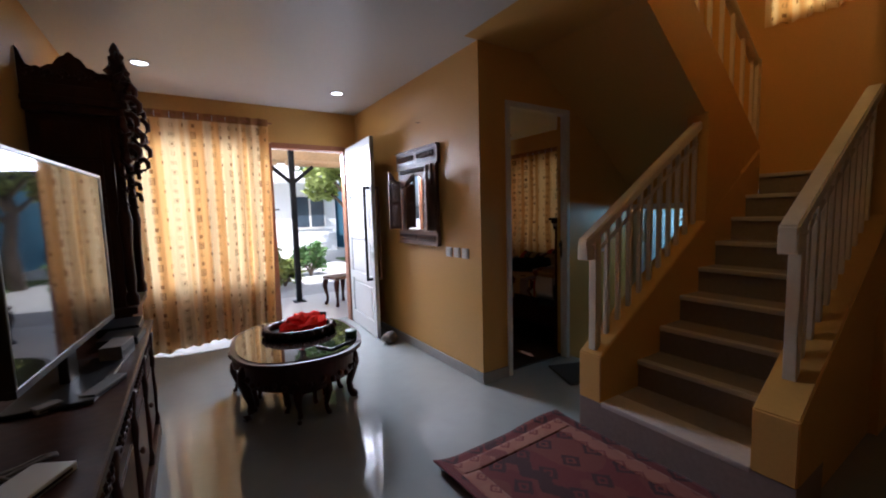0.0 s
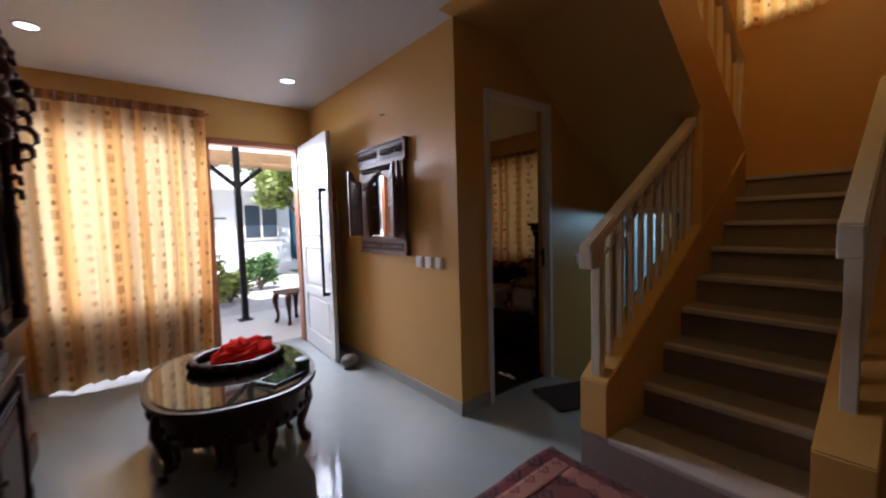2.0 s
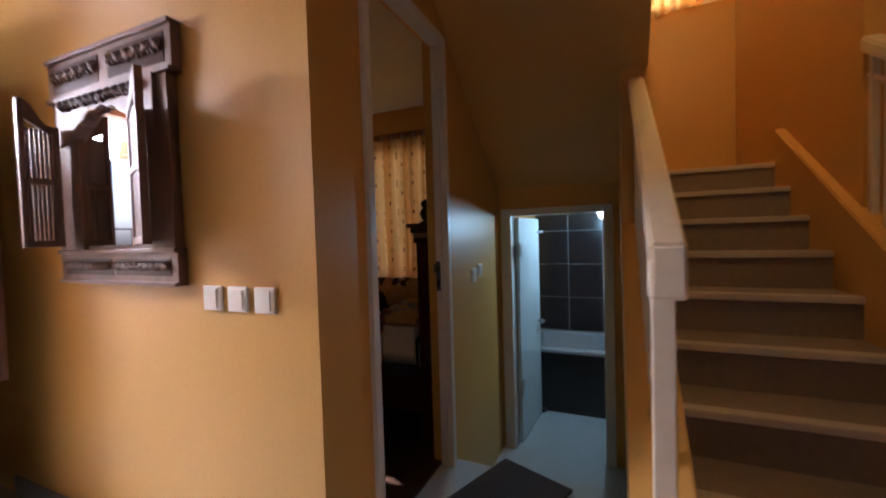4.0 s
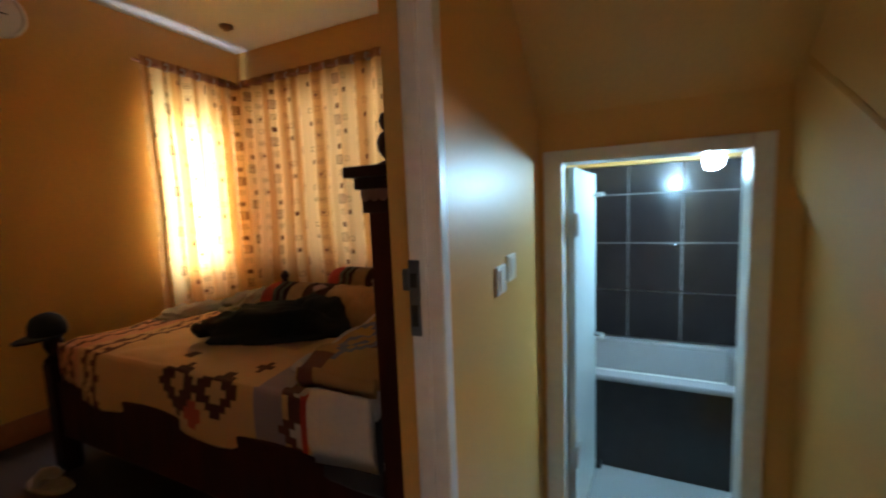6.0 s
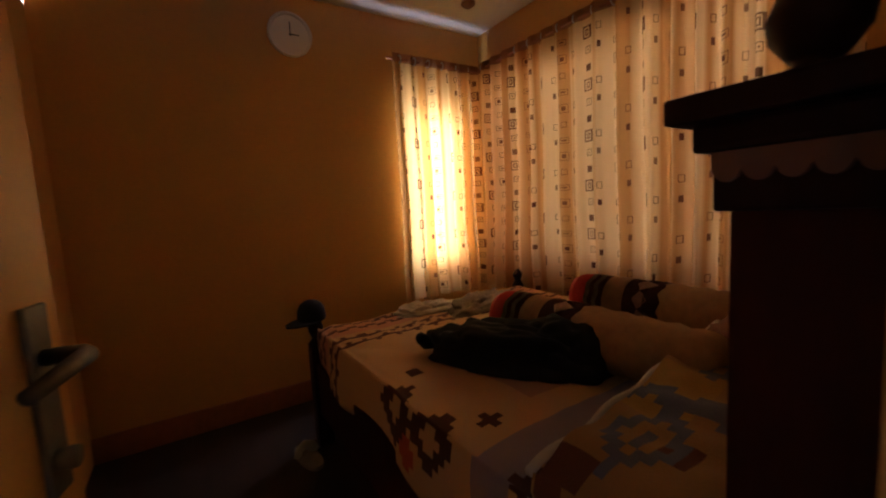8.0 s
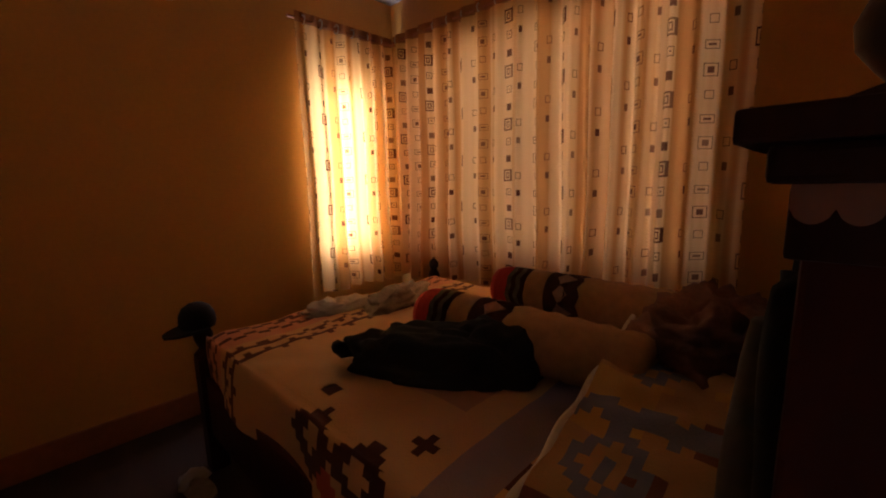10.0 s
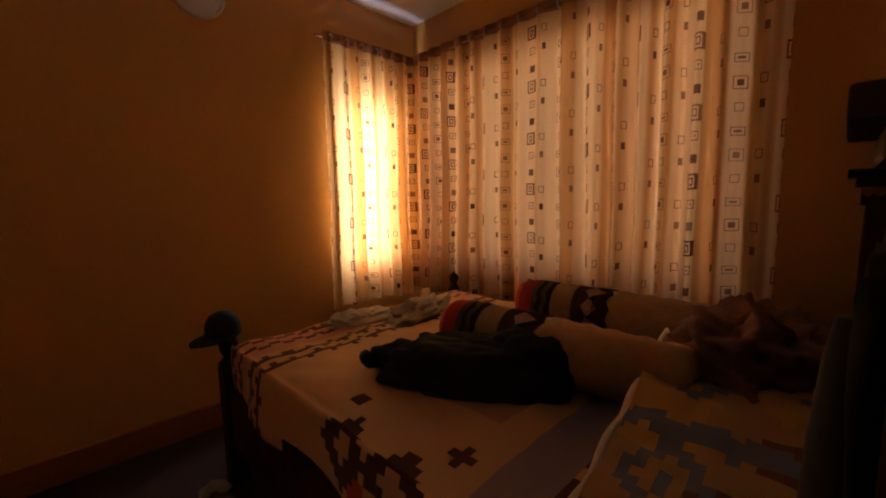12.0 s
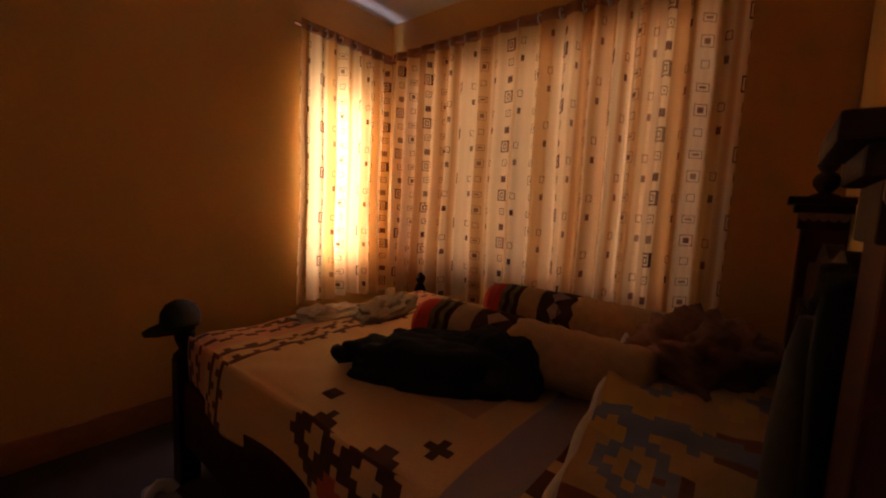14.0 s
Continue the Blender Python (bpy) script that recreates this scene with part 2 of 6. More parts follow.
def spread(name, base, ink, accent, cool, size=(0.62, 0.50), step=0.03):
    """A woven blanket: stepped lozenges and zigzag bands on a cream ground. UV in metres."""
    m = bpy.data.materials.new(name)
    m.use_nodes = True
    n, l = m.node_tree.nodes, m.node_tree.links
    b = n["Principled BSDF"]
    b.inputs["Roughness"].default_value = 0.9
    b.inputs["Sheen Weight"].default_value = 0.06
    uv = n.new("ShaderNodeUVMap")
    sep = n.new("ShaderNodeSeparateXYZ")
    l.new(uv.outputs[0], sep.inputs[0])
    snap = lambda s: calc(n, l, "MULTIPLY", calc(n, l, "FLOOR", calc(n, l, "DIVIDE", s, step)), step)
    u, v = snap(sep.outputs[0]), snap(sep.outputs[1])
    tri = lambda s, p: calc(n, l, "ABSOLUTE", calc(n, l, "SUBTRACT", calc(n, l, "FRACT", calc(n, l, "DIVIDE", s, p)), 0.5))
    tu, tv = tri(u, size[0]), tri(v, size[1])
    d = calc(n, l, "ADD", tu, tv)
    ringa = calc(n, l, "MULTIPLY", calc(n, l, "LESS_THAN", d, 0.34), calc(n, l, "GREATER_THAN", d, 0.19))
    core = calc(n, l, "LESS_THAN", d, 0.09)
    zig = calc(n, l, "ADD", calc(n, l, "MULTIPLY", tri(v, 0.14), 0.09), u)
    band = calc(n, l, "LESS_THAN", tri(zig, 0.93), 0.045)
    inkf = calc(n, l, "MAXIMUM", calc(n, l, "MAXIMUM", ringa, core), band)
    cells = n.new("ShaderNodeTexNoise")
    cells.inputs["Scale"].default_value, cells.inputs["Detail"].default_value = 2.3, 1
    comb = n.new("ShaderNodeCombineXYZ")
    l.new(u, comb.inputs[0])
    l.new(v, comb.inputs[1])
    l.new(comb.outputs[0], cells.inputs["Vector"])
    coolf = calc(n, l, "GREATER_THAN", cells.outputs[0], 0.57)
    accf = calc(n, l, "LESS_THAN", cells.outputs[0], 0.40)

    def blend(a, colour, f):
        q = n.new("ShaderNodeMix")
        q.data_type = "RGBA"
        if isinstance(a, tuple):
            q.inputs["A"].default_value = (*a, 1)
        else:
            l.new(a, q.inputs["A"])
        q.inputs["B"].default_value = (*colour, 1)
        l.new(f, q.inputs["Factor"])
        return q.outputs["Result"]

    c = blend(base, cool, coolf)
    c = blend(c, accent, calc(n, l, "MULTIPLY", accf, 0.6))
    c = blend(c, ink, inkf)
    l.new(c, b.inputs["Base Color"])
    fine = n.new("ShaderNodeTexNoise")
    fine.inputs["Scale"].default_value, fine.inputs["Detail"].default_value = 140, 3
    l.new(uv.outputs[0], fine.inputs["Vector"])
    bp = n.new("ShaderNodeBump")
    bp.inputs["Strength"].default_value, bp.inputs["Distance"].default_value = 0.5, 0.004
    l.new(fine.outputs[0], bp.inputs["Height"])
    l.new(bp.outputs[0], b.inputs["Normal"])
    return m


def bedspread_cloth(name, fold=0.22, step=0.026):
    """The bedspread: UV x runs in metres from the hem across the bed, UV y along it. Zigzag bands towards the foot, stepped lozenges on the near edge, coloured bands towards the head."""
    m = bpy.data.materials.new(name)
    m.use_nodes = True
    n, l = m.node_tree.nodes, m.node_tree.links
    b = n["Principled BSDF"]
    b.inputs["Roughness"].default_value = 0.9
    b.inputs["Sheen Weight"].default_value = 0.06
    uv = n.new("ShaderNodeUVMap")
    sep = n.new("ShaderNodeSeparateXYZ")
    l.new(uv.outputs[0], sep.inputs[0])
    C = lambda op, a, q=None: calc(n, l, op, a, q)
    snap = lambda s: C("MULTIPLY", C("FLOOR", C("DIVIDE", s, step)), step)
    u, v = snap(sep.outputs[0]), snap(sep.outputs[1])
    far = lambda s, c: C("ABSOLUTE", C("SUBTRACT", s, c))
    tri = lambda s, p: C("ABSOLUTE", C("SUBTRACT", C("FRACT", C("DIVIDE", s, p)), 0.5))

    def between(s, a, q):
        return C("MULTIPLY", C("GREATER_THAN", s, a), C("LESS_THAN", s, q))

    def blend(a, colour, f):
        q = n.new("ShaderNodeMix")
        q.data_type = "RGBA"
        if isinstance(a, tuple):
            q.inputs["A"].default_value = (*a, 1)
        else:
            l.new(a, q.inputs["A"])
        q.inputs["B"].default_value = (*colour, 1)
        l.new(f, q.inputs["Factor"])
        return q.outputs["Result"]

    cells = n.new("ShaderNodeTexNoise")
    cells.inputs["Scale"].default_value, cells.inputs["Detail"].default_value = 3.0, 1
    l.new(uv.outputs[0], cells.inputs["Vector"])
    c = blend((0.66, 0.45, 0.22), (0.58, 0.33, 0.17), cells.outputs[0])
    c = blend(c, (0.60, 0.28, 0.18), C("GREATER_THAN", v, 1.88))
    zig = C("ADD", C("MULTIPLY", tri(u, 0.10), 0.07), v)
    for at in (1.76, 1.84, 1.98, 2.06):
        c = blend(c, (0.11, 0.03, 0.02), C("LESS_THAN", far(zig, at), 0.017))
    c = blend(c, (0.44, 0.26, 0.17), C("MULTIPLY", between(v, 0.86, 1.16), between(u, 0.50, 1.05)))
    dark = None
    for cu, cv, ra, rb in ((0.16, 1.165, 0.045, 0.12), (0.16, 0.95, 0.045, 0.12), (0.34, 0.862, -1, 0.045), (0.32, 1.26, -1, 0.036), (fold + 0.75, 1.30, 0.06, 0.15), (fold + 1.1, 1.2, 0.06, 0.15)):
        d = C("ADD", far(u, cu), far(v, cv))
        f = between(d, ra, rb)
        dark = f if dark is None else C("MAXIMUM", dark, f)
    c = blend(c, (0.085, 0.022, 0.016), dark)
    c = blend(c, (0.50, 0.09, 0.05), C("MULTIPLY", C("LESS_THAN", C("ADD", far(u, 0.06), far(v, 1.08)), 0.06), 1.0))
    c = blend(c, (0.30, 0.24, 0.30), between(v, 0.64, 0.77))
    jag = C("ADD", C("MULTIPLY", tri(u, 0.16), 0.10), v)
    c = blend(c, (0.11, 0.03, 0.025), between(jag, 0.60, 0.655))
    c = blend(c, (0.62, 0.58, 0.54), between(jag, 0.55, 0.60))
    c = blend(c, (0.48, 0.05, 0.035), between(v, 0.52, 0.55))
    c = blend(c, (0.035, 0.03, 0.035), C("LESS_THAN", v, 0.52))
    l.new(c, b.inputs["Base Color"])
    fine = n.new("ShaderNodeTexNoise")
    fine.inputs["Scale"].default_value, fine.inputs["Detail"].default_value = 150, 3
    l.new(uv.outputs[0], fine.inputs["Vector"])
    bp = n.new("ShaderNodeBump")
    bp.inputs["Strength"].default_value, bp.inputs["Distance"].default_value = 0.5, 0.004
    l.new(fine.outputs[0], bp.inputs["Height"])
    l.new(bp.outputs[0], b.inputs["Normal"])
    return m


SPREAD = bedspread_cloth("woven cream bedspread")
SPREADB = spread("woven blue-grey blanket", (0.38, 0.22, 0.08), (0.13, 0.14, 0.22), (0.50, 0.30, 0.04), (0.15, 0.045, 0.03), (0.50, 0.36))
PARQ = mat("dark brown bedroom floor", (0.045, 0.024, 0.016), 0.45, grain=0.4, scale=14, bump=0.08, stretch=(1, 0.2, 1))
CARPET = spread("red woven carpet pile", (0.13, 0.014, 0.014), (0.045, 0.008, 0.010), (0.17, 0.04, 0.025), (0.15, 0.024, 0.02), (0.17, 0.19), 0.008)
CARPETB = spread("pale red carpet border", (0.30, 0.11, 0.075), (0.17, 0.035, 0.03), (0.34, 0.14, 0.09), (0.24, 0.07, 0.05), (0.11, 0.11), 0.008)
REDC = cloth("red napped cloth", (0.92, 0.07, 0.05), (0.9, 0.05, 0.04), 0.4, False, False)
REDP = mat("red bolster cloth", (0.60, 0.06, 0.03), 0.85, grain=0.2, scale=60, bump=0.3)
BLACKC = mat("black folded cloth", (0.012, 0.013, 0.017), 0.9, grain=0.4, scale=60, bump=0.4)
WHITEC = mat("white cotton sheet", (0.62, 0.58, 0.54), 0.9, grain=0.08, scale=60, bump=0.25)
BROWNC = mat("brown plush cloth", (0.22, 0.10, 0.07), 0.95, grain=0.35, scale=45, bump=0.6)
GREYC = mat("grey knit cloth", (0.34, 0.29, 0.25), 0.95, grain=0.3, scale=50, bump=0.5)
GREENP = mat("green plastic", (0.03, 0.10, 0.04), 0.4, grain=0.15, bump=0.03)
STONE = mat("rough river stone", (0.17, 0.13, 0.10), 0.7, grain=0.35, scale=35, bump=0.5)
MATB = mat("dark coir mat", (0.045, 0.032, 0.028), 0.95, grain=0.5, scale=120, bump=0.9)
SKIRT = mat("grey tile skirting", (0.38, 0.37, 0.35), 0.25, grain=0.08, scale=20, bump=0.03)
PAVE = mat("sunlit pale paving", (0.55, 0.54, 0.50), 0.7, grain=0.15, scale=12, bump=0.2)
PORCH = mat("pale glazed porch tile", (0.70, 0.69, 0.66), 0.3, grain=0.06, scale=12, bump=0.02)
GRASS = mat("lawn", (0.10, 0.17, 0.03), 0.9, grain=0.4, scale=40, bump=0.8)
HOUSEW = mat("white house render", (0.76, 0.76, 0.74), 0.7, grain=0.06, scale=20, bump=0.1)
BLUEW = mat("blue house render", (0.12, 0.30, 0.42), 0.7, grain=0.08, scale=20, bump=0.1)
ROOFT = mat("brown roof tile", (0.20, 0.10, 0.07), 0.8, grain=0.3, scale=20, bump=0.4)
DARKG = mat("dark house glass", (0.05, 0.07, 0.09), 0.1, grain=0.2, bump=0.0)
LEAF = mat("green leaf", (0.09, 0.19, 0.045), 0.6, grain=0.5, scale=8, bump=0.1)
LEAFY = mat("yellow-green leaf", (0.28, 0.34, 0.08), 0.6, grain=0.5, scale=8, bump=0.1)
BARK = mat("grey bark", (0.14, 0.10, 0.07), 0.9, grain=0.4, scale=30, bump=0.7)
BAMBOO = mat("bamboo blind", (0.48, 0.32, 0.16), 0.6, grain=0.3, scale=40, bump=0.3)
PVC = mat("pale bathroom door plastic", (0.55, 0.62, 0.62), 0.3, grain=0.05, bump=0.02)
PAPER = mat("grey paper box", (0.22, 0.21, 0.20), 0.6, grain=0.2, bump=0.1)


# ---- mesh helpers ----


def box(bm, lo, hi, bevel=0.0, turn=None):
    """Adds a box from corner to corner, optionally bevelled and turned by a matrix."""
    made = bmesh.ops.create_cube(bm, size=1.0)["verts"]
    c = [(a + b) / 2 for a, b in zip(lo, hi)]
    s = [max(1e-4, b - a) for a, b in zip(lo, hi)]
    bmesh.ops.transform(bm, matrix=Matrix.LocRotScale(c, None, s), verts=made)
    if bevel:
        edges = {e for v in made for e in v.link_edges}
        res = bmesh.ops.bevel(bm, geom=list(edges), offset=min(bevel, min(s) * 0.45), segments=2, profile=0.6, affect="EDGES")
        made = list({v for f in res["faces"] for v in f.verts} | {v for v in made if v.is_valid})
    if turn is not None:
        bmesh.ops.transform(bm, matrix=turn, verts=made)
    return made


def lathe(bm, profile, seg=20, at=(0, 0, 0), turn=None, squash=(1, 1)):
    """Turns a profile of (radius, height) round the z axis."""
    rings = []
    for r, z in profile:
        rings.append([bm.verts.new((r * squash[0] * math.cos(2 * math.pi * i / seg), r * squash[1] * math.sin(2 * math.pi * i / seg), z)) for i in range(seg)])
    for a, b in zip(rings, rings[1:]):
        for i in range(seg):
            bm.faces.new((a[i], a[(i + 1) % seg], b[(i + 1) % seg], b[i]))
    bm.faces.new(list(reversed(rings[0])))
    bm.faces.new(rings[-1])
    made = [v for ring in rings for v in ring]
    m = Matrix.Translation(at) @ (turn if turn is not None else Matrix.Identity(4))
    bmesh.ops.transform(bm, matrix=m, verts=made)
    return made


def tube(bm, pts, radii, seg=8, flat=1.0):
    """A round bar through points, with a radius at each."""
    pts = [Vector(p) for p in pts]
    if isinstance(radii, (int, float)):
        radii = [radii] * len(pts)
    rings = []
    for i, p in enumerate(pts):
        d = (pts[min(i + 1, len(pts) - 1)] - pts[max(i - 1, 0)]).normalized()
        up = Vector((0, 0, 1)) if abs(d.z) < 0.9 else Vector((1, 0, 0))
        s = d.cross(up).normalized()
        u = s.cross(d)
        rings.append([bm.verts.new(p + radii[i] * (math.cos(a) * s + flat * math.sin(a) * u)) for a in (2 * math.pi * k / seg for k in range(seg))])
    for a, b in zip(rings, rings[1:]):
        for i in range(seg):
            bm.faces.new((a[i], a[(i + 1) % seg], b[(i + 1) % seg], b[i]))
    bm.faces.new(list(reversed(rings[0])))
    bm.faces.new(rings[-1])


def slab(bm, outline, z0, z1, turn=None):
    """A prism on an outline of (x, y)."""
    lo = [bm.verts.new((x, y, z0)) for x, y in outline]
    hi = [bm.verts.new((x, y, z1)) for x, y in outline]
    k = len(outline)
    for i in range(k):
        bm.faces.new((lo[i], lo[(i + 1) % k], hi[(i + 1) % k], hi[i]))
    bm.faces.new(list(reversed(lo)))
    bm.faces.new(hi)
    if turn is not None:
        bmesh.ops.transform(bm, matrix=turn, verts=lo + hi)
    return lo + hi


def solid(name, bm, material, smooth=False):
    bmesh.ops.recalc_face_normals(bm, faces=bm.faces)
    me = bpy.data.meshes.new(name)
    bm.to_mesh(me)
    bm.free()
    me.materials.append(material)
    if smooth:
        for p in me.polygons:
            p.use_smooth = True
    return new(name, me)


def part(name, bm, material, parent, label="", smooth=False):
    ob = solid(name, bm, material, smooth)
    ob.parent = parent
    return tagged(ob, label)


def base(name, place, label, category, group="", turn=0.0):
    ob = new(name)
    ob.empty_display_size = 0.1
    ob.matrix_world = pose(*place, 0, 0, turn)
    return tagged(ob, label, category, group)


def boxes(*pairs, bevel=0.0):
    bm = bmesh.new()
    for lo, hi in pairs:
        box(bm, lo, hi, bevel)
    return bm


def structure(name, bm, material, label, category, smooth=False):
    return tagged(solid(name, bm, material, smooth), label, category, kind="structure")


def ring(rx, ry, k=48, power=2.0):
    """An oval outline, squarer for a higher power."""
    out = []
    for i in range(k):
        a = 2 * math.pi * i / k
        c, s = math.cos(a), math.sin(a)
        out.append((rx * math.copysign(abs(c) ** (2 / power), c), ry * math.copysign(abs(s) ** (2 / power), s)))
    return out


# ---- structure ----
FY, BY, BX = 2.49, 2.58, 2.65  # living front wall, bedroom front wall, bedroom side wall
LX, CZ, BZ = -2.55, 2.57, 2.465  # left wall, living ceiling, bedroom ceiling
SX0, RUN, RISE, STEPS = 0.215, 0.248, 0.172, 9
FIRST = 0.208  # height of the lowest tread
LAND = FIRST + RISE * (STEPS - 1)

structure("floor", boxes(((LX - 0.1, -4.6, -0.12), (1.02, BY + 0.1, 0.0)), ((1.02, 0.06, -0.12), (BX + 0.1, BY + 0.1, 0.0)), ((1.02, -4.6, -0.12), (1.6, -0.9, 0.0))), FLOOR,
          "polished pale grey porcelain tile floor", "floor")
structure("floor_bedroom", boxes(((0.12, 0.06, 0.0), (BX, BY, 0.012))), PARQ, "dark brown bedroom floor", "floor")
structure("floor_bath", boxes(((1.30, -1.75, -0.52), (3.5, 0.0, -0.40)), ((1.02, -0.9, -0.52), (1.30, 0.0, -0.20))), FLOOR,
          "sunken pale tiled bathroom floor with a step", "floor")
structure("ceiling", boxes(((LX - 0.1, -4.6, CZ), (0.0, FY + 0.1, CZ + 0.14)), ((0.0, -4.6, CZ), (1.6, -1.87, CZ + 0.14)), ((0.0, 0.0, CZ), (BX + 0.1, BY + 0.1, CZ + 0.14)), ((0.0, -1.87, 5.2), (3.5, 0.0, 5.3))), WHITE,
          "smooth white painted ceiling", "ceiling")
structure("ceiling_bedroom", boxes(((0.12, 0.08, BZ), (BX, BY, BZ + 0.08))), WHITE, "white bedroom ceiling", "ceiling")
structure("wall_mirror", boxes(((0.0, 0.08, 0.0), (0.12, FY, CZ))), OCHRE, "ochre painted wall between living room and bedroom", "wall")
structure("wall_front", boxes(((LX - 0.1, FY, 0.0), (-2.25, FY + 0.14, CZ)), ((-2.25, FY, 2.17), (0.0, FY + 0.14, CZ)), ((-0.11, FY, 0.0), (0.12, FY + 0.14, 2.17))), OCHRE,
          "ochre painted front wall with door and window opening", "wall")
structure("wall_left", boxes(((LX - 0.12, -4.6, 0.0), (LX, FY + 0.14, CZ))), OCHRE, "ochre painted side wall behind the furniture", "wall")
structure("wall_back", boxes(((LX - 0.12, -4.72, 0.0), (1.72, -4.6, CZ)), ((1.6, -4.6, 0.0), (1.72, -1.87, CZ))), OCHRE, "ochre painted rear walls", "wall")
structure("wall_bedroom_door", boxes(((0.0, 0.0, 0.0), (0.28, 0.08, 5.2)), ((0.955, 0.0, -0.4), (3.5, 0.08, 5.2)), ((0.28, 0.0, 2.15), (0.955, 0.08, 5.2))), OCHRE,
          "ochre painted wall with the bedroom doorway", "wall")
structure("wall_bedroom_head", boxes(((0.958, 0.08, 0.012), (BX, 0.104, BZ))), OCHRE, "ochre plastered bedroom wall behind the headboard", "wall")
structure("wall_bedroom_front", boxes(((0.12, BY, 0.0), (1.93, BY + 0.14, CZ)), ((1.93, BY, 2.05), (BX + 0.14, BY + 0.14, CZ)), ((1.93, BY, 0.0), (BX + 0.14, BY + 0.14, 0.75)), ((2.55, BY, 0.75), (BX + 0.14, BY + 0.14, 2.05))), OCHRE,
          "ochre painted bedroom wall with a narrow window", "wall")
structure("wall_bedroom_side", boxes(((BX, 0.08, 0.0), (BX + 0.14, BY, 0.75)), ((BX, 0.08, 2.05), (BX + 0.14, BY, CZ)), ((BX, 0.08, 0.75), (BX + 0.14, 0.56, 2.05)), ((BX, 2.48, 0.75), (BX + 0.14, BY, 2.05))), OCHRE,
          "ochre painted bedroom wall with a wide window", "wall")
structure("wall_bath_door", boxes(((1.95, -0.10, 1.36), (2.05, 0.0, 1.72)), ((1.95, -0.95, 1.36), (2.05, -0.10, 1.72)), ((1.95, -0.05, -0.4), (2.05, 0.0, 1.36)), ((1.95, -0.95, -0.4), (2.05, -0.76, 1.36))), OCHRE,
          "ochre painted wall round the low bathroom door", "wall")
bm = bmesh.new()
slab(bm, [(0.415, -0.4), (2.04, -0.4), (2.04, 1.27), (0.415, 0.25)], -0.955, -0.86, Matrix(((1, 0, 0, 0), (0, 0, 1, 0), (0, 1, 0, 0), (0, 0, 0, 1))))
structure("wall_under_stairs", bm, OCHRE, "ochre wall below the stair", "wall")
bm = bmesh.new()
slab(bm, [(0.415, 0.0), (1.36, 0.0), (1.36, 0.82), (0.415, 0.25)], -1.83, -1.74, Matrix(((1, 0, 0, 0), (0, 0, 1, 0), (0, 1, 0, 0), (0, 0, 0, 1))))
structure("wall_under_stairs_outer", bm, OCHRE, "ochre wall below the outer stair side", "wall")
structure("wall_stair_right", boxes(((1.36, -1.87, 0.0), (3.5, -1.75, 5.2)), ((0.0, -1.87, CZ), (1.36, -1.75, 5.2))), OCHRE, "ochre painted stairwell wall", "wall")
structure("wall_stair_far", boxes(((3.3, -1.75, 1.4), (3.44, 0.0, 3.15)), ((3.3, -1.75, 4.6), (3.44, 0.0, 5.2)), ((3.3, -1.75, 3.15), (3.44, -1.68, 4.6)), ((3.3, -0.62, 3.15), (3.44, 0.0, 4.6))), OCHRE,
          "ochre painted landing wall under a high window", "wall")
# The opening in this unseen wall is added for the upstairs fill lamp.
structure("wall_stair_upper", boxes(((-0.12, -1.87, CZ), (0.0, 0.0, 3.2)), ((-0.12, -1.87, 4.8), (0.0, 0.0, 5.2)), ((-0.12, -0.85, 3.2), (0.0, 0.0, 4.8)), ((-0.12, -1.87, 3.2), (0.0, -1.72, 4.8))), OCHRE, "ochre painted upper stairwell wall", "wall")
structure("landing", boxes(((2.217, -1.75, LAND - 0.12), (3.3, 0.0, LAND - 0.004)), ((2.217, -1.75, LAND - 0.3), (2.24, -0.965, LAND - 0.12))), STAIR, "grey stone stair landing", "landing")
structure("wall_bath", boxes(((3.40, -1.75, -0.4), (3.5, 0.0, LAND - 0.12)), ((2.34, -1.10, -0.4), (3.4, -1.0, LAND - 0.12)), ((2.05, -1.10, -0.4), (2.34, -1.0, 1.38))), GROUT, "grouted bathroom walls behind the tiles", "wall")
structure("ceiling_bath", boxes(((2.05, -0.955, LAND - 0.14), (3.4, 0.0, LAND - 0.124))), WHITE, "white bathroom ceiling under the landing", "ceiling")


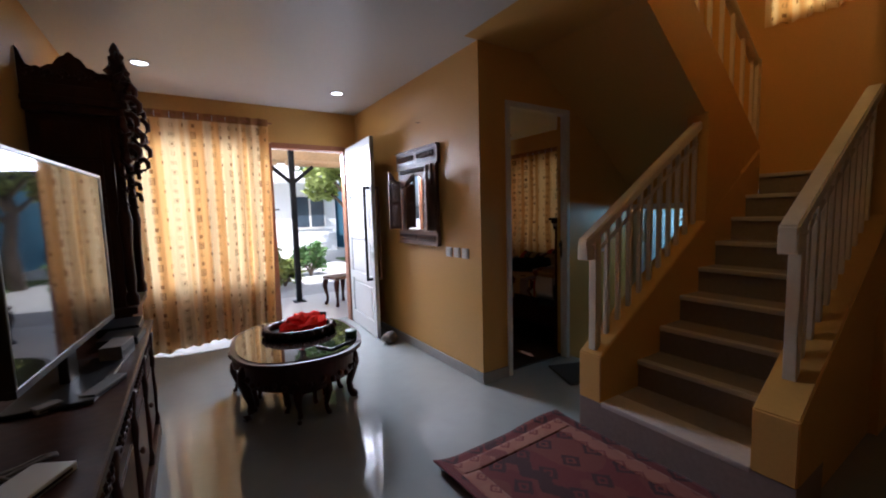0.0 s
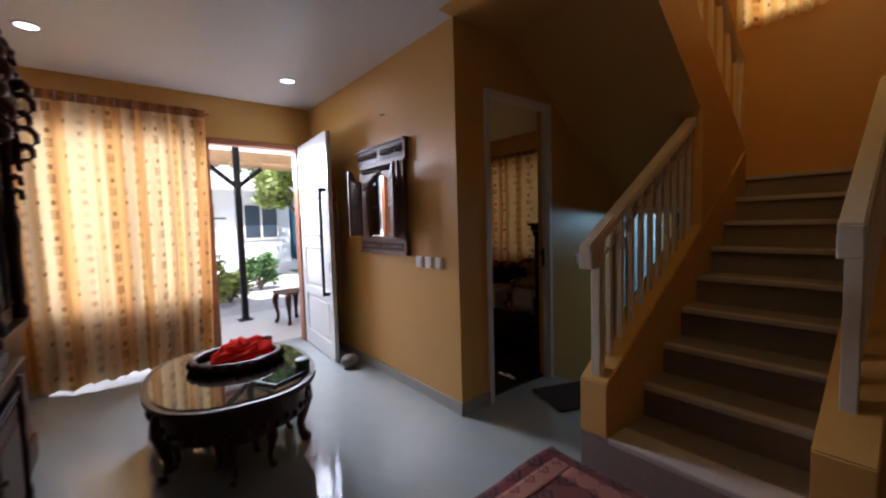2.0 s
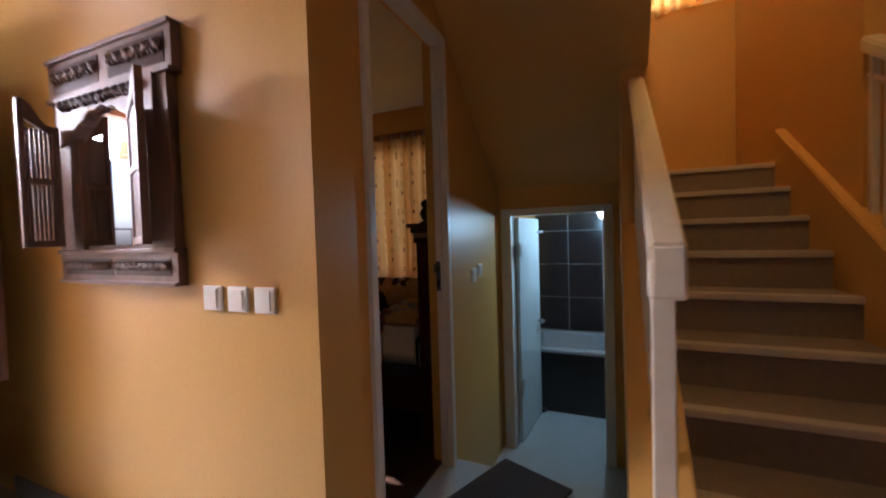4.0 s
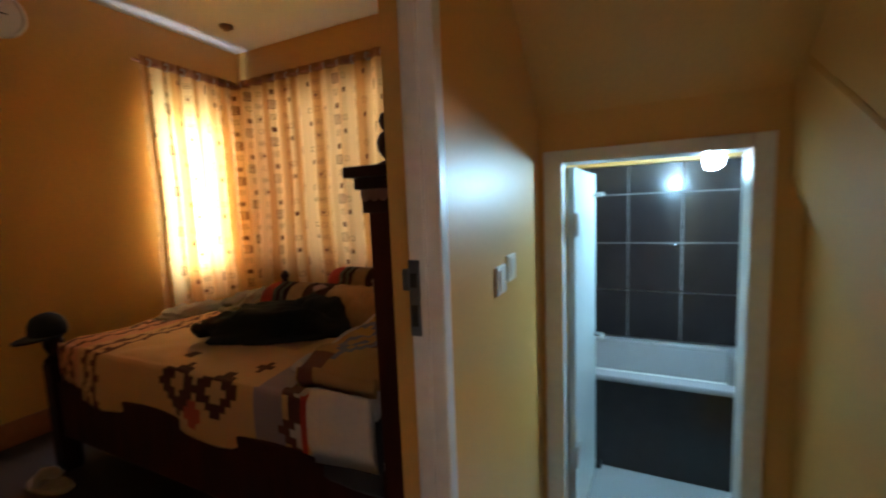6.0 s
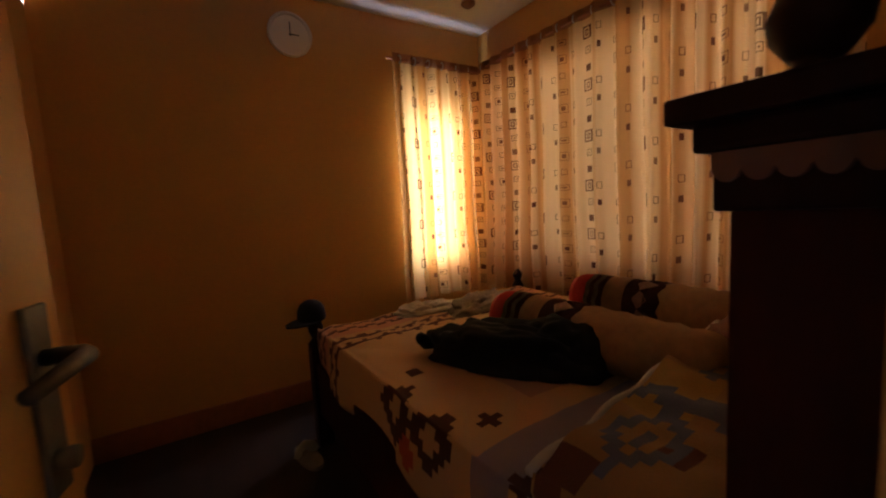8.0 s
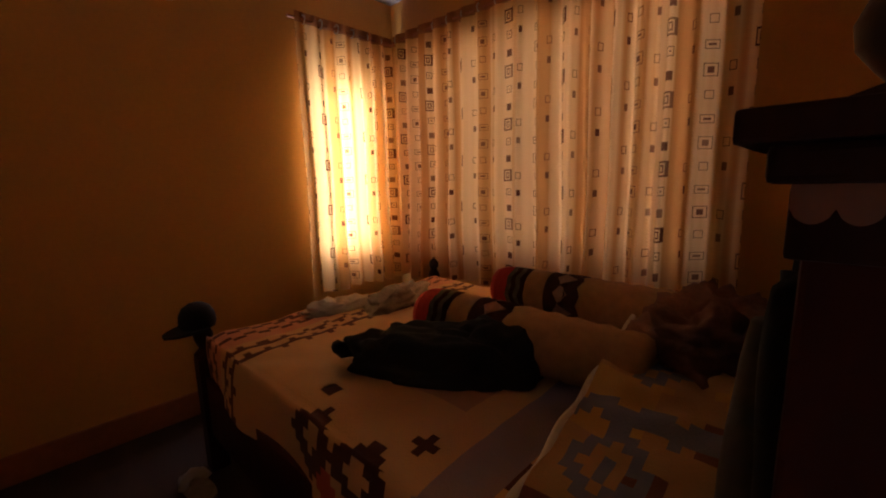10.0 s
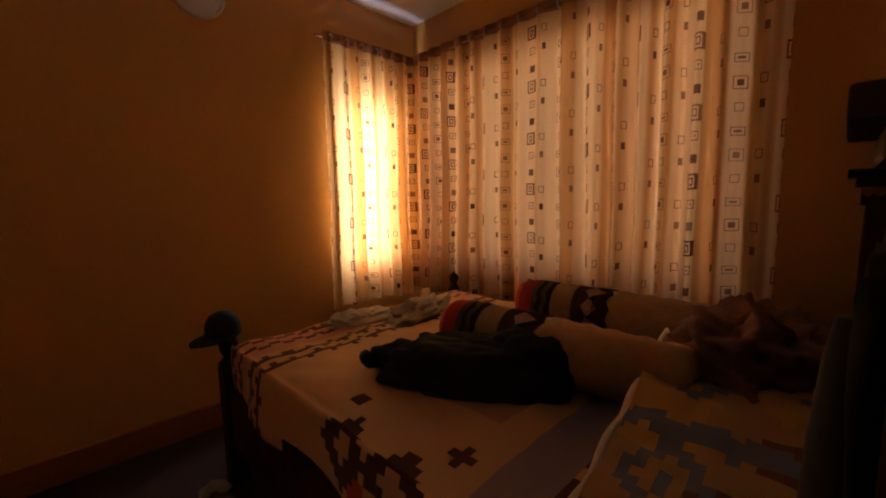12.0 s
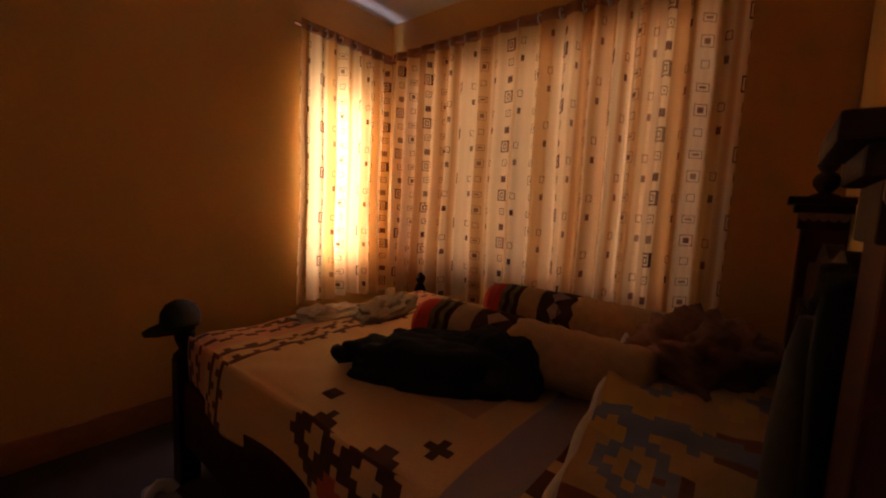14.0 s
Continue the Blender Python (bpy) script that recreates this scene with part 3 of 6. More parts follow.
def flights():
    side = Matrix(((1, 0, 0, 0), (0, 0, 1, 0), (0, 1, 0, 0), (0, 0, 0, 1)))
    st = tagged(base("stairs", (0, 0, 0), "grey stone stair flight with pale nosings", "stairs"), kind="structure")
    # the lowest step runs on under both stringers
    part("step", boxes(((0.103, -1.857, 0.0), (0.43, -0.818, FIRST - 0.012)), ((SX0 + 0.012, -1.70, FIRST - 0.012), (SX0 + RUN + 0.017, -0.965, FIRST - 0.004)), bevel=0.002), STAIR, st, "wide grey stone bottom step")
    for i in range(1, STEPS - 1):
        z, x = FIRST + RISE * i, SX0 + RUN * i
        part("step", boxes(((x + 0.018, -1.70, max(0.0, z - 0.4)), (x + RUN + 0.017, -0.965, z - 0.004))), STAIR, st, "grey stone step")
    for i in range(STEPS):
        z, x = FIRST + RISE * i, SX0 + RUN * i
        part("nosing", boxes(((x - (0.115 if i == 0 else 0.0), -1.698, z - 0.03), (x + 0.055, -0.967, z)), bevel=0.006), NOSE, st, "pale worn stair nosing")
    for y0, y1, name in ((-0.965, -0.815, "stringer_inner"), (-1.86, -1.70, "stringer_outer")):
        bm = bmesh.new()
        slab(bm, [(0.10, FIRST - 0.012), (0.10, 0.475), (0.19, 0.535), (1.31, 1.225), (2.215, 1.79), (2.215, 1.38), (0.44, FIRST - 0.012)], y0, y1, side)
        bmesh.ops.bevel(bm, geom=list(bm.edges), offset=0.006, segments=2, affect="EDGES")
        structure(name, bm, OCHRE, "ochre plastered stair stringer", "stringer")
    # upper flight over the passage
    low = lambda x: 2.25 - 0.75 * (x - 0.96)
    bm = bmesh.new()
    slab(bm, [(2.02, low(2.02)), (2.27, low(2.02)), (2.27, low(2.27) + 0.55), (0.0, low(0.0) + 0.55), (0.0, low(0.0))], -0.945, -0.85, side)
    structure("stringer_upper", bm, OCHRE, "ochre plastered side of the upper stair flight", "stringer")
    bm = bmesh.new()
    slab(bm, [(2.0, low(2.0)), (2.0, low(2.0) + 0.2), (0.0, low(0.0) + 0.2), (0.0, low(0.0))], -0.85, 0.0, side)
    box(bm, (0.0, -0.945, CZ + 0.002), (0.56, 0.0, CZ + 0.12))
    structure("soffit_upper", bm, OCHRE, "ochre plastered soffit of the upper flight", "soffit")
    bm = bmesh.new()
    slab(bm, [(1.31, 1.20), (1.31, low(1.31) + 0.01), (1.96, low(1.96) + 0.01), (1.96, 1.60)], -0.962, -0.82, side)
    structure("wall_between_flights", bm, OCHRE, "ochre plastered wall between the two flights", "wall")


flights()


# ---- curtains ----


def drape(name, label, start, along, width, z0, z1, material, fold=0.105, depth=0.035, seed=1, sway=0.0, heading=0.075, group="", rod=True):
    """A gathered curtain that hangs from rings on a rod: folds deepen downwards; UV runs in metres over the flat cloth."""
    rng = random.Random(seed)
    th = base(name, (start[0], start[1], 0.0), label, "curtain", group)
    d = Vector((along[0], along[1], 0)).normalized()
    s = Vector((-d.y, d.x, 0))
    nu, nv = int(width / 0.009), 26
    ph = [rng.uniform(0, 6.28) for _ in range(6)]
    warp = [rng.uniform(-1, 1) for _ in range(4)]

    def fold_at(x):
        p = 2 * math.pi / fold * (x + 0.018 * math.sin(7.1 * x + ph[0]) + 0.03 * math.sin(3.3 * x + ph[1]))
        amp = 0.72 + 0.28 * math.sin(4.7 * x + ph[2])
        return amp * (math.sin(p) + 0.22 * math.sin(2.3 * p + ph[3]))

    def point(i, v):
        x = width * i / nu
        low = 1 - v
        off = depth * (0.62 + 0.5 * low) * fold_at(x + 0.012 * low * math.sin(3 * x + ph[4]))
        off += 0.012 * low * math.sin(9 * low + 5 * x + ph[5])
        z = z0 + (z1 - z0) * v + 0.011 * fold_at(x) * max(0.0, (v - 0.93) / 0.07) + (0.016 * math.sin(5.2 * x + ph[3]) + 0.008 * math.sin(21 * x)) * low * low
        return d * (x + sway * low * low * (x / width - 0.4) + 0.006 * math.sin(11 * x + ph[1]) * low) + s * off + Vector((0, 0, z))

    for nm, va, vb, m, lab in (("cloth", 0.0, 1 - heading / (z1 - z0), material, ""), ("heading", 1 - heading / (z1 - z0), 1.0, HEADING, "gathered brown heading")):
        bm = bmesh.new()
        uvl = bm.loops.layers.uv.new("UVMap")
        k = nv if nm == "cloth" else 3
        grid = [[bm.verts.new(point(i, va + (vb - va) * j / k)) for i in range(nu + 1)] for j in range(k + 1)]
        arc = [0.0]
        for i in range(nu):
            arc.append(arc[-1] + (grid[k][i + 1].co - grid[k][i].co).length)
        for j in range(k):
            for i in range(nu):
                f = bm.faces.new((grid[j][i], grid[j][i + 1], grid[j + 1][i + 1], grid[j + 1][i]))
                for lp, (a, c) in zip(f.loops, ((i, j), (i + 1, j), (i + 1, j + 1), (i, j + 1))):
                    lp[uvl].uv = (arc[a] + seed * 1.7, z0 + (z1 - z0) * (va + (vb - va) * c / k))
        part(nm, bm, m, th, lab, True)
    if rod:
        bm = bmesh.new()
        tube(bm, [d * -0.04 + Vector((0, 0, z1 - 0.04)), d * (width + 0.04) + Vector((0, 0, z1 - 0.04))], 0.008, 10)
        part("rod", bm, REDWOOD, th, "reddish wooden curtain rod")
        count = max(4, int(width / fold))
        rb = bmesh.new()
        tube(rb, [Vector((0, 0.024 * math.cos(2 * math.pi * q / 14), 0.024 * math.sin(2 * math.pi * q / 14))) for q in range(15)], 0.0045, 6)
        first = part("ring", rb, STEEL, th, "", True)
        first.location = d * (fold * 0.5) + Vector((0, 0, z1 - 0.04))
        first.rotation_euler = (0, 0, math.atan2(d.y, d.x))
        for q in range(1, count):
            o = new("ring", first.data)
            o.parent = th
            o.location = d * (fold * (q + 0.5)) + Vector((0, 0, z1 - 0.04))
            o.rotation_euler = (0, 0, math.atan2(d.y, d.x))
    return th


drape("curtain", "cream and orange printed full-length curtain with brown heading", (-2.34, 2.40, 0), (1, 0), 1.31, 0.04, 2.40, CURT, fold=0.12, depth=0.056, seed=3, sway=-0.06)
drape("curtain", "short cream printed curtain glowing over the narrow window", (1.86, 2.49, 0), (1, 0), 0.70, 0.53, 2.205, CURTB, fold=0.11, depth=0.042, seed=5, heading=0.06)
drape("curtain", "wide cream printed curtain drawn over the side window", (2.555, 2.47, 0), (0, -1), 2.03, 0.58, 2.21, CURTB, fold=0.118, depth=0.052, seed=8, heading=0.06)
# Added out of view: warms the fill lamp and keeps blue sky light out.
drape("curtain", "orange sheer curtain added over the unseen upper lamp opening", (0.05, -0.80, 0), (0, -1), 0.95, 3.10, 4.86, CURT, fold=0.12, depth=0.03, seed=14)
drape("curtain", "orange sheer curtain over the high stair window", (3.26, -0.60, 0), (0, -1), 1.12, 3.12, 4.65, CURT, fold=0.12, depth=0.03, seed=11)

# ---- windows, doors and frames ----


def frame_bars(name, bars, material, label, category="window", kind="structure"):
    ob = base(name, (0, 0, 0), label, category)
    tagged(ob, kind=kind)
    for nm, lo, hi in bars:
        part(nm, boxes((lo, hi), bevel=0.006), material, ob)
    return ob


def pane(parent, lo, hi):
    g = part("pane", boxes((lo, hi)), GLASS, parent, "clear window pane")
    g.visible_shadow = False
    return g


w = frame_bars("window_living", [("frame", (-2.25, 2.50, 0.05), (-2.19, 2.58, 2.165)), ("frame", (-1.06, 2.50, 0.0), (-0.99, 2.58, 2.165)),
                                 ("rail", (-2.19, 2.50, 2.10), (-1.06, 2.58, 2.165)), ("rail", (-2.19, 2.51, 0.56), (-1.06, 2.57, 0.63)), ("panel", (-2.19, 2.525, 0.08), (-1.06, 2.555, 0.56)), ("mullion", (-1.66, 2.51, 0.63), (-1.61, 2.57, 2.10))],
               REDWOOD, "reddish wooden window frame behind the curtain")
pane(w, (-2.19, 2.537, 0.63), (-1.66, 2.543, 2.10))
pane(w, (-1.61, 2.537, 0.63), (-1.06, 2.543, 2.10))
frame_bars("door_frame_front", [("jamb", (-0.17, 2.482, 0.0), (-0.108, 2.60, 2.165)), ("head", (-0.99, 2.482, 2.115), (-0.17, 2.60, 2.175))], REDWOOD, "reddish wooden front door frame", "door frame")
w = frame_bars("window_bedroom_front", [("frame", (1.93, 2.60, 0.75), (1.98, 2.68, 2.05)), ("frame", (2.50, 2.60, 0.75), (2.55, 2.68, 2.05)), ("rail", (1.98, 2.60, 2.00), (2.50, 2.68, 2.05)), ("sill", (1.98, 2.59, 0.75), (2.50, 2.69, 0.80))], TRIM, "white narrow bedroom window frame")
pane(w, (1.98, 2.637, 0.80), (2.50, 2.643, 2.00))
w = frame_bars("window_bedroom_side", [("frame", (2.68, 0.56, 0.75), (2.76, 0.61, 2.05)), ("frame", (2.68, 2.43, 0.75), (2.76, 2.48, 2.05)), ("rail", (2.68, 0.61, 2.00), (2.76, 2.43, 2.05)), ("sill", (2.67, 0.61, 0.75), (2.77, 2.43, 0.80)), ("mullion", (2.68, 1.46, 0.80), (2.76, 1.51, 2.00))], TRIM, "white wide bedroom window frame")
pane(w, (2.717, 0.61, 0.80), (2.723, 1.46, 2.00))
pane(w, (2.717, 1.51, 0.80), (2.723, 2.43, 2.00))
w = frame_bars("window_stair", [("frame", (3.32, -1.68, 3.15), (3.42, -1.63, 4.6)), ("frame", (3.32, -0.67, 3.15), (3.42, -0.62, 4.6)), ("rail", (3.32, -1.63, 4.55), (3.42, -0.67, 4.6)), ("sill", (3.31, -1.63, 3.15), (3.43, -0.67, 3.2))], TRIM, "white high landing window frame")
pane(w, (3.37, -1.63, 3.2), (3.376, -0.67, 4.55))
frame_bars("door_frame_bedroom", [("jamb", (0.255, -0.018, 0.0), (0.295, 0.055, 2.18)), ("jamb", (0.942, -0.018, 0.0), (0.980, 0.055, 2.18)), ("head", (0.295, -0.018, 2.135), (0.942, 0.055, 2.18)), ("stop", (0.932, 0.012, 0.0), (0.942, 0.045, 2.135)), ("stop", (0.295, 0.012, 0.0), (0.305, 0.045, 2.135))], CREAMT, "grey-white painted bedroom door frame", "door frame")
frame_bars("door_frame_bath", [("jamb", (1.932, -0.095, -0.4), (2.06, -0.02, 1.365)), ("jamb", (1.932, -0.775, -0.4), (2.06, -0.71, 1.365)), ("head", (1.932, -0.71, 1.315), (2.06, -0.095, 1.365))], CREAMT, "grey-white painted low bathroom door frame", "door frame")

plate = base("strike_plate", (0.931, 0.036, 0.985), "dull steel lock strike plate on the door jamb", "lock plate")
part("plate", boxes(((-0.004, -0.012, -0.075), (0.0, 0.012, 0.075)), bevel=0.002), DULL, plate)
part("lip", boxes(((-0.008, 0.010, 0.015), (0.0, 0.024, 0.058)), bevel=0.003), DULL, plate)
part("latch_hole", boxes(((-0.006, -0.007, 0.022), (-0.003, 0.007, 0.05))), BLACKP, plate)
part("latch_hole", boxes(((-0.006, -0.007, -0.055), (-0.003, 0.007, -0.012))), BLACKP, plate)


def panel_door(name, place, turn, w, h, material, label, rows, inset=0.012, thick=0.04):
    """A leaf that hinges at its origin and reaches along its x axis, with raised and sunk panels on both faces."""
    th = tagged(base(name, place, label, "door", turn=turn), kind="structure")
    stile = 0.105
    part("core", boxes(((0.0, -thick / 2 + inset, 0.0), (w, thick / 2 - inset, h))), material, th)
    for x0 in (0.0, w - stile):
        part("stile", boxes(((x0, -thick / 2, 0.0), (x0 + stile, thick / 2, h)), bevel=0.003), material, th)
    gap = (h - 0.16 - 0.09 * rows) / rows
    z = 0.0
    part("rail", boxes(((stile, -thick / 2, 0), (w - stile, thick / 2, 0.16)), bevel=0.003), material, th)
    z = 0.16
    for _ in range(rows):
        for sgn in (-1, 1):
            y0, y1 = sorted((sgn * (thick / 2 - inset - 0.001), sgn * (thick / 2 - 0.003)))
            part("panel", boxes(((stile + 0.035, y0, z + 0.035), (w - stile - 0.035, y1, z + gap - 0.035)), bevel=0.006), material, th)
        part("rail", boxes(((stile, -thick / 2, z + gap), (w - stile, thick / 2, z + gap + 0.09)), bevel=0.003), material, th)
        z += gap + 0.09
    return th


front = panel_door("door_front", (-0.135, 2.46, 0.012), -94.0, 0.93, 2.13, DOORW, "open white panelled front door with long dark pull handles", 4, 0.017)
for sgn in (-1, 1):
    bm = bmesh.new()
    y = sgn * 0.075
    box(bm, (0.845, y - 0.012, 0.62), (0.87, y + 0.012, 1.62), 0.004)
    box(bm, (0.845, min(0, y), 0.62), (0.87, max(0, y), 0.65), 0.004)
    box(bm, (0.845, min(0, y), 1.59), (0.87, max(0, y), 1.62), 0.004)
    part("handle", bm, BROWN if sgn > 0 else BLACKM, front, "long dark rectangular pull handle")
part("lock", boxes(((0.86, -0.028, 0.86), (0.90, 0.028, 0.93)), bevel=0.005), STEEL, front, "small steel lock cylinder")

leaf = tagged(base("door_bedroom", (0.322, 0.135, 0.01), "open ochre bedroom door with steel lever handle", "door", turn=76.5), kind="structure")
part("core", boxes(((0.0, -0.02, 0.0), (0.60, 0.02, 2.09)), bevel=0.004), OCHRE, leaf)
for sgn in (-1, 1):
    part("handle_plate", boxes(((0.525, sgn * 0.024 - 0.004, 0.86), (0.565, sgn * 0.024 + 0.004, 1.08)), bevel=0.003), DULL, leaf)
    bm = bmesh.new()
    tube(bm, [(0.545, sgn * 0.02, 1.02), (0.545, sgn * 0.065, 1.02), (0.535, sgn * 0.072, 1.02), (0.43, sgn * 0.072, 1.015)], [0.010, 0.010, 0.011, 0.008], 10)
    part("lever", bm, DULL, leaf, "curved dull steel lever", True)
    bm = bmesh.new()
    tube(bm, [(0.545, sgn * 0.02, 0.90), (0.545, sgn * 0.045, 0.90)], 0.013, 12)
    part("key_cylinder", bm, DULL, leaf, "", True)

bleaf = tagged(base("door_bath", (2.03, -0.115, -0.385), "pale plastic bathroom door standing open inwards", "door", turn=-4.0), kind="structure")
part("panel", boxes(((0.0, -0.016, 0.0), (0.58, 0.016, 1.69)), bevel=0.004), PVC, bleaf)
for z in (0.42, 1.45):
    part("hinge", boxes(((-0.03, -0.03, z - 0.05), (0.03, -0.017, z + 0.05)), bevel=0.003), STEEL, bleaf)
for z in (0.82, 1.58):
    bm = bmesh.new()
    tube(bm, [(0.52, -0.016, z), (0.52, -0.06, z), (0.45, -0.062, z)], 0.012, 10)
    part("lever", bm, STEEL, bleaf, "", True)

# ---- skirting and small wall fittings ----
structure("baseboard", boxes(((-0.012, -0.0, 0.0), (0.0, 1.9, 0.085)), ((-0.012, -0.012, 0.0), (0.255, 0.0, 0.085)), ((LX, FY - 0.012, 0.0), (-2.25, FY, 0.085)), bevel=0.002), SKIRT, "grey tile skirting board", "skirting")
structure("baseboard_bedroom", boxes(((0.12, BY - 0.02, 0.012), (BX, BY, 0.14)), ((BX - 0.02, 0.12, 0.012), (BX, BY - 0.02, 0.14)), bevel=0.003), REDWOOD, "brown wooden bedroom skirting board", "skirting")


def switch_plate(place, turn, label, keys=1):
    th = base("light_switch", place, label, "switch", "wall switches", turn)
    part("plate", boxes(((-0.043, -0.009, -0.041), (0.043, 0.0, 0.041)), bevel=0.004), SWITCH, th)
    part("rocker", boxes(((-0.026, -0.013, -0.03), (0.026, -0.008, 0.03)), bevel=0.003), SWITCH, th)
    return th


one = switch_plate((-0.0005, 0.20, 1.006), -90, "square white light switch on the ochre wall")
for y in (0.318, 0.434):
    copy_thing(one, pose(-0.0005, y, 1.006, 0, 0, -90))
switch_plate((1.36, -0.0005, 0.945), 0, "white light switch beside the bathroom door")
switch_plate((1.47, -0.0005, 0.965), 0, "white light switch beside the bathroom door")

nail = base("wall_nail", (0.0, 0.86, 2.16), "small bent nail stuck in the ochre wall", "nail")
bm = bmesh.new()
tube(bm, [(0, 0, 0), (-0.03, 0.01, -0.004), (-0.036, 0.028, 0.004)], 0.0025, 6)
part("shank", bm, BLACKM, nail)


def downlight(place, label):
    th = base("downlight", place, label, "ceiling light", "ceiling downlights")
    bm = bmesh.new()
    lathe(bm, [(0.066, 0.0), (0.072, -0.004), (0.07, -0.009), (0.058, -0.010), (0.054, -0.004), (0.054, 0.0)], 28)
    part("trim", bm, WHITE, th, "white trim ring", True)
    bm = bmesh.new()
    lathe(bm, [(0.053, -0.0035), (0.053, -0.006)], 28)
    part("diffuser", bm, GLOWD, th, "bright cool white diffuser")
    return th


d1 = downlight((-0.481, 1.684, CZ - 0.0005), "round recessed ceiling downlight switched on")
copy_thing(d1, pose(-2.073, 1.61, CZ - 0.0005))

fix = base("ceiling_sensor", (2.28, 2.19, BZ), "small round unlit ceiling lamp base", "ceiling lamp")
bm = bmesh.new()
lathe(bm, [(0.045, 0.0), (0.045, -0.012), (0.03, -0.022), (0.02, -0.03)], 20)
part("body", bm, BROWN, fix, "", True)

clock = base("wall_clock", (1.245, BY, 2.23), "round pale wall clock on the ochre wall", "clock")
tilt = Matrix.Rotation(radians(90), 4, "X")
bm = bmesh.new()
lathe(bm, [(0.115, 0.0), (0.125, 0.01), (0.125, 0.03), (0.112, 0.036), (0.108, 0.026), (0.108, 0.0)], 36, (0, 0, 0), tilt)
part("case", bm, TRIM, clock, "", True)
bm = bmesh.new()
lathe(bm, [(0.107, 0.02), (0.107, 0.024)], 36, (0, 0, 0), tilt)
part("face", bm, SWITCH, clock, "pale clock face")
part("hand", boxes(((-0.003, -0.028, -0.01), (0.003, -0.026, 0.07))), BLACKP, clock)
part("hand", boxes(((-0.01, -0.028, -0.003), (0.05, -0.026, 0.003))), BLACKP, clock)


# ---- carved wall mirror ----
def carving(bm, x0, x1, z0, z1, y, seed, n=26, r=0.012):
    """Scrolls and leaves in relief between two corners, on a face that looks along -y."""
    rng = random.Random(seed)
    k = max(3, int(n * (x1 - x0) / (z1 - z0) / 6))
    for i in range(k):
        cx, cz = x0 + (i + 0.5) * (x1 - x0) / k, (z0 + z1) / 2
        h, wd = (z1 - z0) * 0.40, (x1 - x0) / k * 0.46
        s = 1 if i % 2 else -1
        pts, rad = [], []
        for q in range(12):
            a = q / 11 * 4.6
            f = 1 - q / 14
            pts.append((cx + s * wd * f * math.cos(a), y - 0.004 - 0.004 * math.sin(q), cz + h * f * math.sin(a)))
            rad.append(r * (1 - 0.05 * q))
        tube(bm, pts, rad, 6)
        lathe(bm, [(0.2 * r, -r), (r, -0.4 * r), (r, 0.4 * r), (0.2 * r, r)], 8, (cx + rng.uniform(-0.3, 0.3) * wd, y - 0.004, cz + rng.uniform(-0.3, 0.3) * h))


